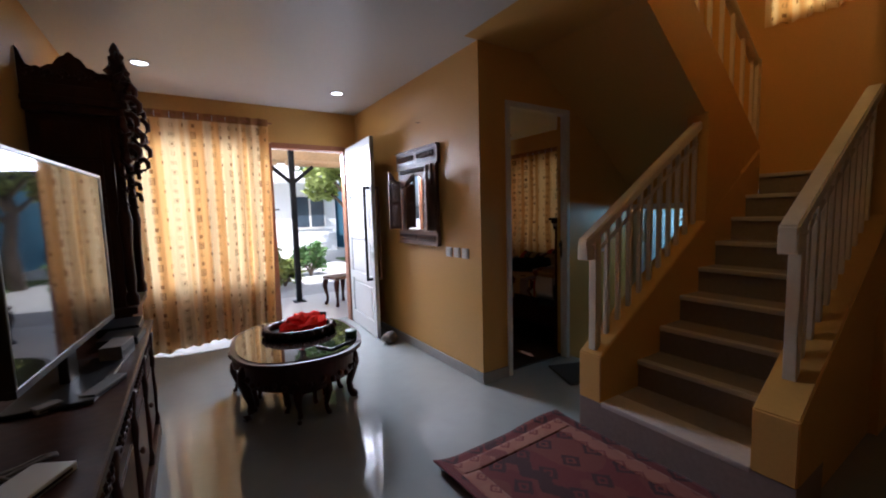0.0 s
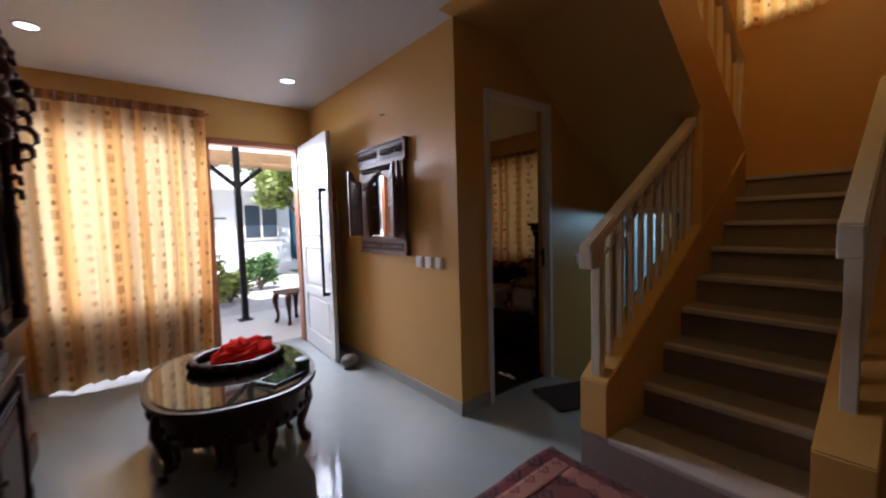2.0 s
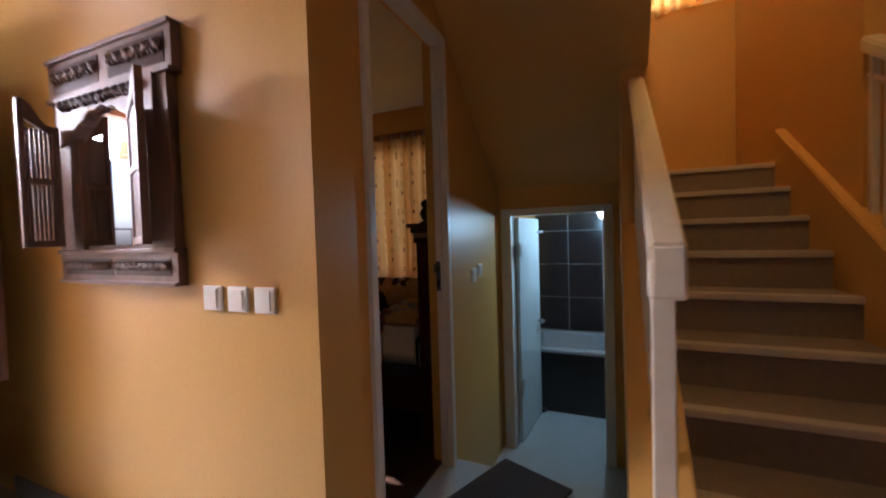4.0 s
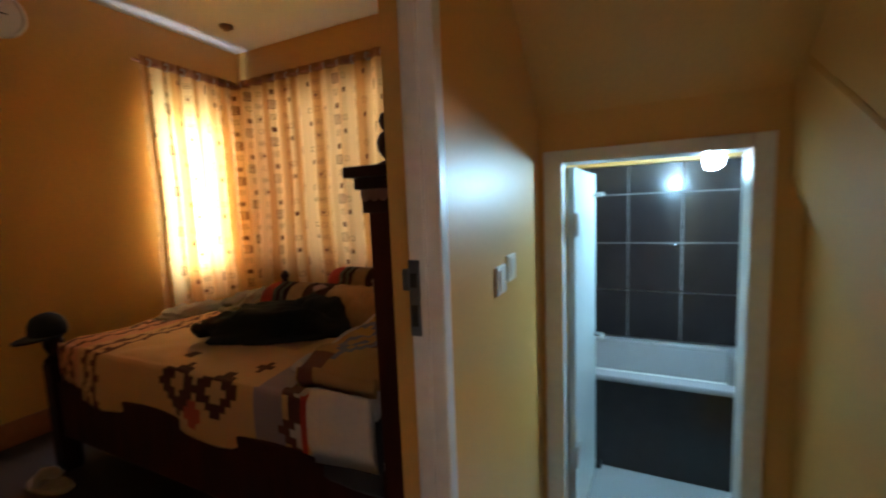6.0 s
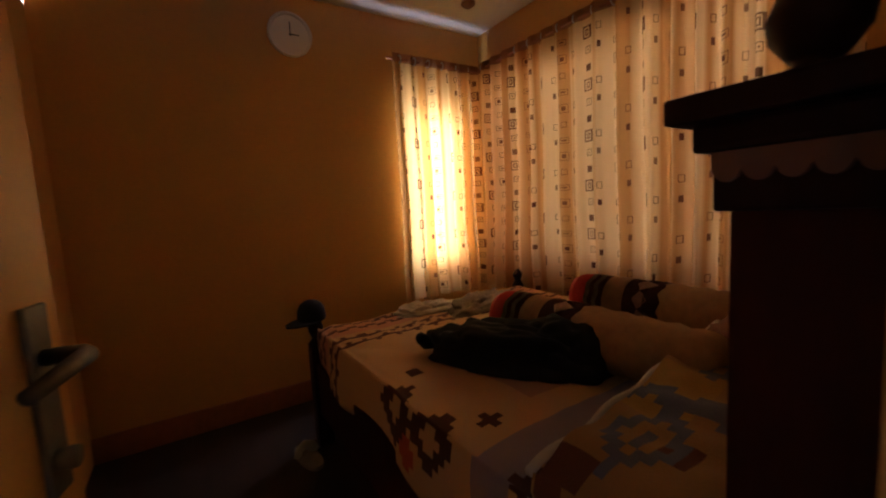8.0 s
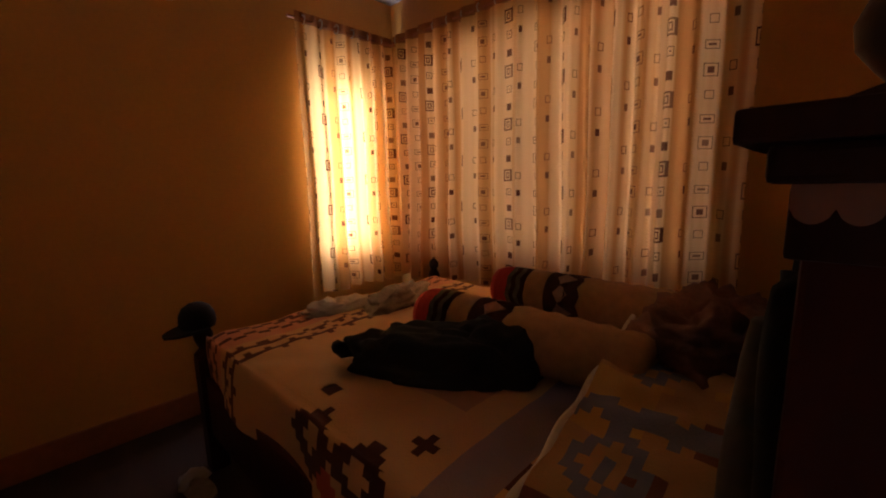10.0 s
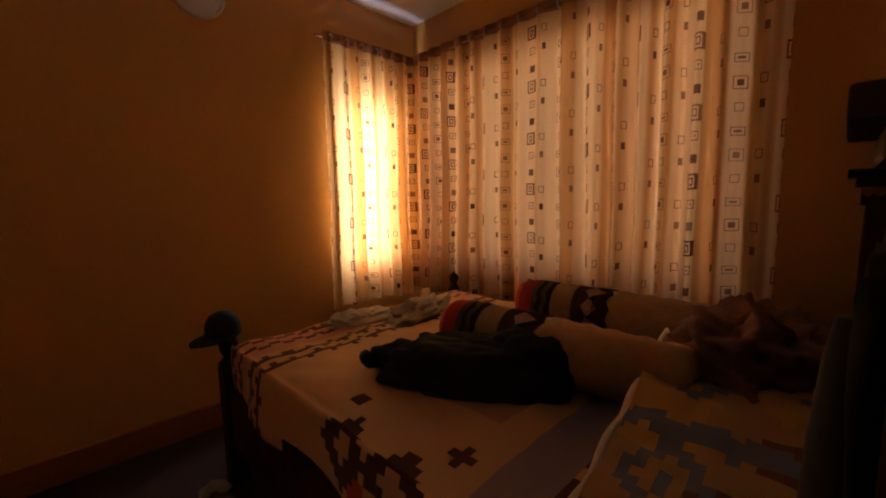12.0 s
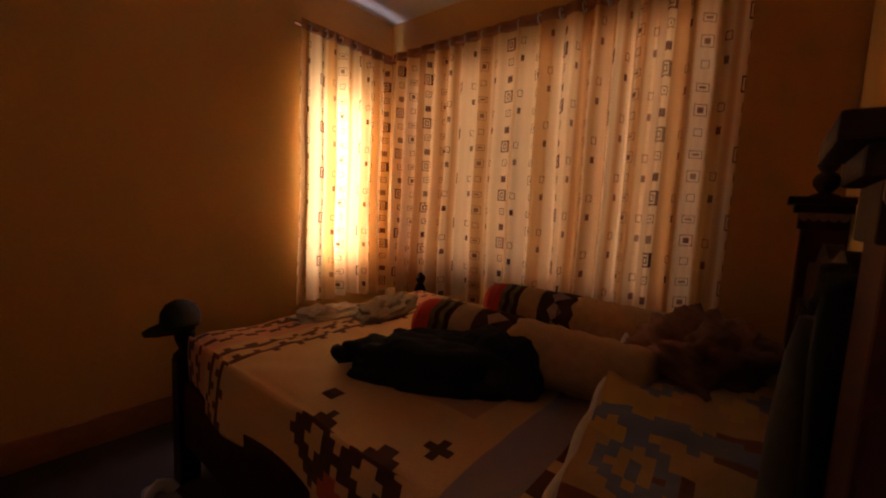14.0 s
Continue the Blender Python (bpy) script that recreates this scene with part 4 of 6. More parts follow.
def wall_mirror():
    th = base("wall_mirror", (-0.002, 0.92, 1.06), "carved brown wooden wall mirror with open slatted shutters", "mirror", turn=-90)
    # local: x along the wall towards the stairs, -y out of the wall
    part("back_board", boxes(((-0.355, -0.02, 0.09), (0.355, 0.0, 0.74)), bevel=0.003), BROWN, th)
    part("mirror_glass", boxes(((-0.19, -0.026, 0.13), (0.19, -0.0225, 0.62))), MIRROR, th, "clear silvered mirror glass")
    for x0, x1 in ((-0.355, -0.19), (0.19, 0.355)):
        part("side_rail", boxes(((x0, -0.036, 0.10), (x1, 0.0, 0.70)), bevel=0.004), BROWN, th)
    for nm, hw, z0, z1, seed, sets in (("top_board", 0.385, 0.70, 0.87, 1, ((-0.35, -0.03), (0.03, 0.35))), ("bottom_board", 0.365, -0.015, 0.115, 2, ((-0.33, -0.01), (0.01, 0.33)))):
        bm = boxes(((-hw, -0.034, z0), (hw, 0.0, z1)), ((-hw, -0.046, z1 - 0.016), (hw, 0.0, z1)), ((-hw, -0.046, z0), (hw, 0.0, z0 + 0.014)), bevel=0.003)
        board = part(nm, bm, BROWN, th)
        for xa, xb in sets:
            part("sunk_panel", boxes(((xa, -0.036, z0 + 0.034), (xb, -0.030, z1 - 0.036)), bevel=0.001), TEAK, board, "dark ground of the carving")
            bm = bmesh.new()
            carving(bm, xa + 0.008, xb - 0.008, z0 + 0.036, z1 - 0.038, -0.036, seed, 22, 0.0075)
            part("carving", bm, BROWN, board, "carved leaf scrolls", True)
    # arched fretwork over the glass
    bm = bmesh.new()
    outer = [(-0.30, 0.705), (-0.30, 0.52)] + [(-0.19 + 0.38 * i / 18, 0.545 + 0.085 * math.sin(math.pi * i / 18) + 0.014 * abs(math.sin(5 * math.pi * i / 18))) for i in range(19)] + [(0.30, 0.52), (0.30, 0.705)]
    slab(bm, outer, 0.024, 0.05, Matrix(((1, 0, 0, 0), (0, 0, -1, 0), (0, 1, 0, 0), (0, 0, 0, 1))))
    arch = part("arch", bm, BROWN, th)
    bm = bmesh.new()
    carving(bm, -0.26, 0.26, 0.625, 0.70, -0.05, 3, 20, 0.010)
    part("carving", bm, TEAK, arch, "carved arch crest", True)
    # shutters, hinged at the glass sides and swung out
    for side, ang, hx, w in ((-1, 80, 0.275, 0.115), (1, -22, 0.19, 0.20)):
        hinge = Matrix.Translation((side * hx, -0.058, 0)) @ Matrix.Rotation(radians(ang), 4, "Z")
        bm = bmesh.new()
        for a0, a1, z0, z1 in ((0, 0.02, 0.13, 0.59), (w - 0.02, w, 0.13, 0.68), (0.02, w - 0.02, 0.13, 0.155), (0.02, w - 0.02, 0.365, 0.39)):
            xa, xb = sorted((side * a0, side * a1))
            box(bm, (xa, -0.012, z0), (xb, 0.012, z1), 0.003, hinge)
        head = [(0.02, 0.555)] + [(0.02 + (w - 0.04) * i / 10, 0.59 + 0.085 * (0.5 - 0.5 * math.cos(math.pi * i / 10)) ** 1.4) for i in range(11)] + [(w - 0.02, 0.61)]
        slab(bm, [(side * p, q) for p, q in head], -0.012, 0.012, hinge @ Matrix(((1, 0, 0, 0), (0, 0, 1, 0), (0, 1, 0, 0), (0, 0, 0, 1))))
        sh = part("shutter", bm, BROWN, th, "slatted swinging shutter")
        count = int((w - 0.04) / 0.0125)
        for q in range(count):
            bm = bmesh.new()
            a = 0.0215 + q * 0.0125
            xa, xb = sorted((side * a, side * (a + 0.0085)))
            for z0, z1 in ((0.155, 0.365), (0.39, 0.575)):
                box(bm, (xa, -0.006, z0), (xb, 0.006, z1), 0.0, hinge)
            part("slat", bm, BROWN, sh)


wall_mirror()


# ---- round stair and handrails ----
def handrail(y, label, x0=0.06, x1=1.31):
    th = base("handrail", (0, y, 0), label, "handrail", "stair handrails")
    top = lambda x: 1.148 + 0.612 * (x - 0.045)
    foot = lambda x: 0.53 + 0.617 * (x - 0.18)
    swap = Matrix(((1, 0, 0, 0), (0, 0, 1, 0), (0, 1, 0, 0), (0, 0, 0, 1)))
    bm = bmesh.new()
    xa = x0 - 0.03
    slab(bm, [(xa, top(xa) - 0.045), (x1, top(x1) - 0.045), (x1, top(x1) + 0.02), (xa, top(xa) + 0.02)], -0.035, 0.035, swap)
    bmesh.ops.bevel(bm, geom=list(bm.edges), offset=0.008, segments=2, affect="EDGES")
    part("top_rail", bm, RAILW, th, "cream painted sloping top rail")
    part("rail_end", boxes(((xa + 0.001, -0.036, top(x0) - 0.115), (x0 + 0.035, 0.036, top(x0) - 0.03)), bevel=0.008), RAILW, th, "square block under the rail's end")
    k = 11
    xn = x0 + 0.085
    for i in range(k):
        x = xn + (x1 - xn - 0.03) * i / (k - 1)
        hw = 0.024 if i == 0 else 0.0135
        part("baluster", boxes(((x - hw, -hw, foot(max(x, 0.19)) - 0.04), (x + hw, hw, top(x) - 0.03)), bevel=0.004), RAILW, th)
    bm = bmesh.new()
    tube(bm, [(xn, 0, top(xn) - 0.14), (x1, 0, top(x1) - 0.14)], 0.012, 8)
    part("mid_rail", bm, RAILW, th)
    return th


handrail(-0.89, "cream painted wooden stair handrail with square balusters")
handrail(-1.77, "cream painted wooden handrail on the outer stair stringer", 0.20, 1.355)

up = base("upper_handrail", (0, -0.89, 0), "cream painted handrail of the upper flight", "handrail", "stair handrails")
low = lambda x: 2.25 - 0.75 * (x - 0.96) + 0.55
for i in range(11):
    x = 0.30 + 0.19 * i
    part("baluster", boxes(((x - 0.013, -0.013, low(x) - 0.01), (x + 0.013, 0.013, low(x) + 0.66)), bevel=0.003), RAILW, up)
bm = bmesh.new()
tube(bm, [(0.2, 0, low(0.2) + 0.68), (2.28, 0, low(2.28) + 0.68)], [0.035, 0.035], 10)
part("top_rail", bm, RAILW, up)
part("newel", boxes(((2.24, -0.03, low(2.26) - 0.02), (2.30, 0.03, low(2.26) + 0.72)), bevel=0.006), RAILW, up)


# ---- living room furniture ----


def cabriole(bm, foot, top_z, out, size=1.0):
    """A curved leg: knee outwards below the apron, thin ankle, scrolled foot. out: unit way from the table's middle."""
    ox, oy = out
    h = top_z
    prof = [(0.00, 1.0, 0.036), (0.018, 0.88, 0.042), (0.03, 0.72, 0.036), (0.012, 0.5, 0.026), (-0.008, 0.3, 0.02), (0.0, 0.14, 0.021), (0.022, 0.05, 0.028), (0.03, 0.0, 0.02)]
    tube(bm, [(foot[0] + ox * a * size, foot[1] + oy * a * size, h * b) for a, b, _ in prof], [1.15 * r * size for *_, r in prof], 10)


def coffee_table():
    th = base("coffee_table", (-1.24, 0.61, 0.0), "dark carved oval coffee table with glass top", "table", turn=-5)
    rx, ry = 0.43, 0.56
    bm = bmesh.new()
    slab(bm, ring(rx, ry, 64, 2.5), 0.435, 0.462)
    bmesh.ops.bevel(bm, geom=[e for e in bm.edges], offset=0.006, segments=2, affect="EDGES")
    part("tabletop", bm, TEAK, th)
    bm = bmesh.new()
    slab(bm, ring(rx - 0.03, ry - 0.03, 64, 2.5), 0.463, 0.469)
    part("glass_top", bm, plain("smoky table glass", (0.03, 0.02, 0.016), 0.03), th, "dark reflecting glass sheet")
    bm = bmesh.new()
    slab(bm, ring(rx - 0.06, ry - 0.06, 64, 2.5), 0.27, 0.435)
    part("apron", bm, TEAK, th, "carved apron")
    bm = bmesh.new()
    lathe(bm, [(0.004, -0.022), (0.016, -0.008), (0.017, 0.008), (0.004, 0.02)], 7)
    first = part("carved_leaf", bm, TEAK, th, "", True)
    for i, (x, y) in enumerate(ring(rx - 0.055, ry - 0.055, 40, 2.5)):
        o = first if i == 0 else new("carved_leaf", first.data)
        o.parent = th
        o.location = (x, y, 0.295 + 0.018 * (i % 2))
    for sx in (-1, 1):
        for y in (-0.16, 0.30):
            bm = bmesh.new()
            o = Vector((sx * 0.9, y)).normalized()
            cabriole(bm, (sx * 0.335, y), 0.36, (o.x, o.y))
            part("leg", bm, TEAK, th, "", True)


coffee_table()


def stool(place, turn):
    th = base("stool", place, "small dark carved stool tucked under the table", "stool", "nested stools", turn)
    bm = bmesh.new()
    slab(bm, ring(0.165, 0.165, 32, 2.6), 0.285, 0.315)
    bmesh.ops.bevel(bm, geom=list(bm.edges), offset=0.006, segments=2, affect="EDGES")
    part("seat", bm, TEAK, th)
    bm = bmesh.new()
    slab(bm, ring(0.14, 0.14, 32, 2.6), 0.20, 0.285)
    part("apron", bm, TEAK, th)
    for sx in (-1, 1):
        for sy in (-1, 1):
            bm = bmesh.new()
            cabriole(bm, (sx * 0.095, sy * 0.095), 0.23, (sx * 0.7, sy * 0.7), 0.62)
            part("leg", bm, TEAK, th, "", True)
    return th


s0 = stool((-1.25, 0.345, 0), 10)
for x, y, a in ((-1.08, 0.62, 40), (-1.42, 0.66, -15), (-1.12, 0.92, 5)):
    copy_thing(s0, pose(x, y, 0, 0, 0, a))
copy_thing(s0, pose(-1.49, 0.99, 0, 0, 0, 25))


def tray():
    th = base("serving_tray", (-1.195, 0.70, 0.469), "dark carved oval serving tray with sections", "tray", turn=80)
    bm = bmesh.new()
    slab(bm, ring(0.20, 0.225, 40), 0.0, 0.012)
    part("floor", bm, TEAK, th)
    bm = bmesh.new()
    pts = ring(0.205, 0.23, 41)
    tube(bm, [(x, y, 0.032) for x, y in pts + pts[:1]], 0.02, 8, 1.6)
    part("rim", bm, TEAK, th, "thick carved rim", True)
    bm = bmesh.new()
    lathe(bm, [(0.005, -0.022), (0.018, -0.01), (0.018, 0.012), (0.004, 0.026)], 8)
    knob = part("carved_knob", bm, TEAK, th, "", True)
    for i, (x, y) in enumerate(ring(0.225, 0.25, 22)):
        o = knob if i == 0 else new("carved_knob", knob.data)
        o.parent = th
        o.location = (x, y, 0.03)
    rng = random.Random(4)
    for i in range(9):
        a, r = rng.uniform(0, 6.28), rng.uniform(0.03, 0.13)
        o = base("snack_packet", (-1.195 + r * math.cos(a), 0.70 + r * math.sin(a), 0.482), "small pale snack packet on the tray", "packet", "snacks on the tray", rng.uniform(0, 90))
        bm = bmesh.new()
        lathe(bm, [(0.01, 0.0), (0.036, 0.005), (0.04, 0.016), (0.03, 0.028), (0.008, 0.033)], 9, squash=(1, 0.7))
        part("packet", bm, GREYC, o, "", True)
    return th


tray()


def lump(bm, rx, ry, rz, seed, rough=0.25, seg=40, rows=16, freq=3.0, sharp=0.0):
    """A soft heap: a dome with creased folds."""
    rng = random.Random(seed)
    off = Vector((rng.uniform(0, 50), rng.uniform(0, 50), rng.uniform(0, 50)))
    grid = []
    for j in range(rows + 1):
        t = j / rows
        rowv = []
        for i in range(seg):
            a = 2 * math.pi * i / seg
            r = math.cos(t * math.pi / 2) ** 0.6
            p = Vector((r * math.cos(a), r * math.sin(a), math.sin(t * math.pi / 2)))
            nz = noise.noise(p * freq + off) + 0.5 * noise.noise(p * freq * 2.3 + off) + sharp * abs(noise.noise(p * freq * 1.7 + off * 2))
            f = 1 + rough * nz
            rowv.append(bm.verts.new((p.x * rx * f, p.y * ry * f, max(0.0, p.z * rz * (1 + rough * 1.3 * nz)))))
        grid.append(rowv)
    for a, b in zip(grid, grid[1:]):
        for i in range(seg):
            bm.faces.new((a[i], a[(i + 1) % seg], b[(i + 1) % seg], b[i]))
    bm.faces.new(grid[-1])
    bm.faces.new(list(reversed(grid[0])))


cl = base("red_cloth", (-1.155, 0.735, 0.50), "crumpled bright red cloth lying over the tray", "cloth", turn=30)
bm = bmesh.new()
lump(bm, 0.185, 0.125, 0.085, 9, 0.30, freq=2.3, sharp=0.5)
part("folds", bm, REDC, cl, "", True)
bx = base("green_box", (-0.925, 0.34, 0.469), "small round green box on the table", "box")
bm = bmesh.new()
lathe(bm, [(0.036, 0.0), (0.04, 0.004), (0.04, 0.04), (0.035, 0.043)], 24)
part("body", bm, GREENP, bx, "", True)
bm = bmesh.new()
lathe(bm, [(0.042, 0.035), (0.042, 0.05), (0.036, 0.054)], 24)
part("lid", bm, GREENP, bx, "", True)
tb = base("tablet", (-1.055, 0.265, 0.469), "dark glossy tablet lying on the table", "tablet", turn=28)
part("body", boxes(((-0.12, -0.07, 0.0), (0.12, 0.07, 0.012)), bevel=0.005), BLACKP, tb)
part("screen", boxes(((-0.11, -0.062, 0.0125), (0.11, 0.062, 0.0135))), SCREEN, tb, "dark glass screen")
gl = base("glass_cup", (-0.99, 0.83, 0.469), "clear glass standing on the table", "glass")
bm = bmesh.new()
lathe(bm, [(0.026, 0.0), (0.03, 0.004), (0.036, 0.09), (0.034, 0.09), (0.028, 0.008)], 20)
part("bowl", bm, GLASS, gl, "", True)

st = base("door_stone", (-0.155, 1.36, 0.0), "rounded brown stone used as a doorstop", "stone")
bm = bmesh.new()
bmesh.ops.create_icosphere(bm, subdivisions=4, radius=1.0)
for v in bm.verts:
    f = 1 + 0.09 * noise.noise(v.co * 1.6)
    v.co = Vector((v.co.x * 0.082 * f, v.co.y * 0.075 * f, v.co.z * 0.062 * f + 0.06))
part("stone", bm, STONE, st, "", True)


# ---- carpet ----
def carpet():
    th = base("carpet", (0, 0, 0), "red patterned carpet with a pale border and curled edge", "carpet")
    x0, x1, y0, y1 = -0.86, 0.10, -2.55, -0.64

    def height(x, y):
        curl = max(0.0, (x0 + 0.16 - x) / 0.16)
        h = 0.012 + 0.055 * curl * curl * (0.7 + 0.3 * math.sin(4 * y))
        h += 0.004 * (1 + math.sin(5 * x + 3 * y) * math.sin(4 * y))
        back = max(0.0, (y - (y1 - 0.12)) / 0.12)
        return h + 0.02 * back * back * max(0.0, math.sin(6 * x + 2))

    def sheet(xa, xb, ya, yb, nx, ny, lift, m, nm, lab, shift=(0, 0)):
        bm = bmesh.new()
        uvl = bm.loops.layers.uv.new("UVMap")
        top = [[bm.verts.new((x, y + 0.10 * (x - x1) * 0.12, height(x, y) + lift)) for x in (xa + (xb - xa) * i / nx for i in range(nx + 1))] for y in (ya + (yb - ya) * j / ny for j in range(ny + 1))]
        for j in range(ny):
            for i in range(nx):
                f = bm.faces.new((top[j][i], top[j][i + 1], top[j + 1][i + 1], top[j + 1][i]))
                for lp in f.loops:
                    lp[uvl].uv = (lp.vert.co.x + shift[0], lp.vert.co.y + shift[1])
        r = bmesh.ops.extrude_face_region(bm, geom=list(bm.faces))
        for v in r["geom"]:
            if isinstance(v, bmesh.types.BMVert):
                v.co.z -= 0.009
        return part(nm, bm, m, th, lab, True)

    sheet(x0, x1, y0, y1, 40, 70, 0.0, CARPET, "field", "deep red woven field")
    b0, b1 = 0.07, 0.17
    sheet(x0 + b0, x1 - b0, y1 - b1, y1 - b0, 40, 6, 0.003, CARPETB, "border", "pale patterned border", (0.05, 0.02))
    sheet(x0 + b0, x0 + b1, y0 + b0, y1 - b1, 6, 60, 0.003, CARPETB, "border", "pale patterned border", (0.0, 0.05))
    sheet(x1 - b1, x1 - b0, y0 + b0, y1 - b1, 6, 60, 0.003, CARPETB, "border", "pale patterned border", (0.02, 0.05))


carpet()

dm = base("door_mat", (0.80, -0.33, 0.0), "dark brown door mat before the bathroom step", "mat", turn=-22)
part("mat_body", boxes(((-0.24, -0.19, 0.0), (0.24, 0.19, 0.016)), bevel=0.006), MATB, dm)


# ---- low cabinet, television and what lies on it ----
def sideboard():
    th = base("sideboard", (0, 0, 0), "long low dark carved teak sideboard", "sideboard")
    x0, x1, y0, y1, h = LX + 0.005, -2.10, -2.85, 0.62, 0.735
    part("top", boxes(((x0, y0, h - 0.03), (x1 + 0.03, y1 + 0.02, h)), bevel=0.008), TEAK, th, "dark polished top")
    bm = boxes(((x0, y0, h - 0.055), (x1 + 0.015, y1 + 0.01, h - 0.03)), bevel=0.008)
    part("moulding", bm, TEAK, th)
    part("body", boxes(((x0, y0 + 0.02, 0.10), (x1 - 0.02, y1 - 0.01, h - 0.055))), TEAK, th)
    part("plinth", boxes(((x0, y0 + 0.01, 0.0), (x1 + 0.02, y1, 0.09)), bevel=0.008), TEAK, th)
    k = 7
    wd = (y1 - y0 - 0.06) / k
    for i in range(k):
        ya = y0 + 0.03 + i * wd
        dr = part("door", boxes(((x1 - 0.02, ya + 0.012, 0.12), (x1 - 0.002, ya + wd - 0.012, h - 0.20)), bevel=0.005), TEAK, th)
        part("panel", boxes(((x1 - 0.004, ya + 0.07, 0.18), (x1 + 0.006, ya + wd - 0.07, h - 0.26)), bevel=0.006), TEAK, dr)
        bm = bmesh.new()
        lathe(bm, [(0.004, 0.0), (0.004, 0.012), (0.013, 0.016), (0.015, 0.024), (0.008, 0.03)], 12, (x1, ya + 0.05, 0.38), Matrix.Rotation(radians(90), 4, "Y"))
        part("knob", bm, BROWN, dr, "turned wooden knob", True)
        d2 = part("drawer", boxes(((x1 - 0.02, ya + 0.012, h - 0.185), (x1, ya + wd - 0.012, h - 0.065)), bevel=0.004), TEAK, th)
        n = 9
        if i == 0:
            bm = bmesh.new()
            tube(bm, [(0.004, 0.018 * math.sin(a), 0.026 * math.cos(a)) for a in (0.0, 0.9, 1.8, 2.7, 3.6, 4.5)], 0.008, 6)
            scroll = part("scroll", bm, TEAK, d2, "", True)
            scroll.location = (x1, ya + 0.04, h - 0.125)
        for q in range(0 if i else 1, n):
            o = new("scroll", scroll.data)
            o.parent = d2
            o.location = (x1, ya + 0.04 + (wd - 0.08) * q / (n - 1), h - 0.125)
    for i in range(k + 1):
        y = y0 + 0.03 + i * wd
        bm = bmesh.new()
        lathe(bm, [(0.016, 0.09), (0.02, 0.13), (0.012, 0.17), (0.018, 0.30), (0.012, 0.42), (0.02, 0.50), (0.014, 0.56), (0.022, 0.66)], 10, (x1 + 0.002, y, 0))
        part("column", bm, TEAK, th, "turned half column", True)


sideboard()


def television():
    th = base("television", (-2.235, -0.375, 0.735), "large black flat television reflecting the window", "television", turn=85.0)
    w, z0, z1 = 0.505, 0.135, 0.82
    part("back", boxes(((-w, 0.012, z0), (w, 0.06, z1)), bevel=0.01), BLACKP, th)
    part("screen", boxes(((-w + 0.012, -0.001, z0 + 0.02), (w - 0.012, 0.012, z1 - 0.012))), SCREEN, th, "dark glossy screen glass")
    # The top and right strips are off-white, the other two black.
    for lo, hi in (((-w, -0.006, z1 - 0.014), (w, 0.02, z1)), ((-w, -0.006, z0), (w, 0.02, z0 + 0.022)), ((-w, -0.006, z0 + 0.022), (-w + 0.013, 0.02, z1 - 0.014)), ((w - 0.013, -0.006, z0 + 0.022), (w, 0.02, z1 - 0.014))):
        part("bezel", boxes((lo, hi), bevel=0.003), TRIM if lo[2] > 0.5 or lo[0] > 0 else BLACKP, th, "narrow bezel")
    part("neck", boxes(((-0.05, 0.02, 0.012), (0.05, 0.05, z0 + 0.05)), bevel=0.006), BLACKP, th)
    part("foot", boxes(((-0.27, -0.10, 0.0), (0.27, 0.14, 0.014)), bevel=0.006), BLACKP, th)
    return th


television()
for nm, lab, cat, x, y, a, s, m in (
        ("set_top_box", "flat black set-top box on the sideboard", "box", -2.17, 0.18, 85, (0.11, 0.08, 0.035), BLACKP),
        ("paper_box", "grey cardboard box on the sideboard", "box", -2.155, -0.12, 80, (0.085, 0.04, 0.07), PAPER),
        ("remote_control", "dark remote control on the sideboard", "remote", -2.15, -0.52, 70, (0.10, 0.025, 0.02), PAPER),
        ("dvd_player", "low black player on the sideboard", "player", -2.20, 0.43, 90, (0.13, 0.09, 0.045), BLACKP),
        ("phone_box", "white flat box on the sideboard", "box", -2.21, -1.14, 62, (0.085, 0.05, 0.022), SWITCH),
        ("brown_box", "low red-brown wooden box at the back of the sideboard", "box", -2.42, -0.98, 12, (0.07, 0.09, 0.05), BROWN),
        ("charger", "small pale charger lying on the sideboard", "charger", -2.28, -0.62, 35, (0.035, 0.022, 0.02), GREYC)):
    o = base(nm, (x, y, 0.735), lab, cat, turn=a)
    part("case", boxes(((-s[0], -s[1], 0.0), (s[0], s[1], s[2])), bevel=0.005), m, o)
    part("front_strip", boxes(((-s[0] * 0.8, -s[1] - 0.001, s[2] * 0.3), (s[0] * 0.8, -s[1] + 0.002, s[2] * 0.6))), BLACKP, o)
cb = base("cable", (-2.34, -1.12, 0.735), "loose pale cable coiled on the sideboard", "cable")
bm = bmesh.new()
tube(bm, [(0.17 * math.sin(0.37 * i) * (0.5 + 0.02 * i), 0.15 * math.cos(0.29 * i) * (0.6 + 0.015 * i), 0.004 + 0.003 * (i % 3)) for i in range(34)], 0.0045, 6)
part("wire", bm, GREYC, cb, "", True)
ds = base("dish", (-2.43, -1.22, 0.735), "small pale dish with odds and ends", "dish")
bm = bmesh.new()
lathe(bm, [(0.04, 0.0), (0.07, 0.012), (0.085, 0.03), (0.08, 0.03), (0.05, 0.012)], 24)
part("bowl", bm, GREYC, ds, "", True)


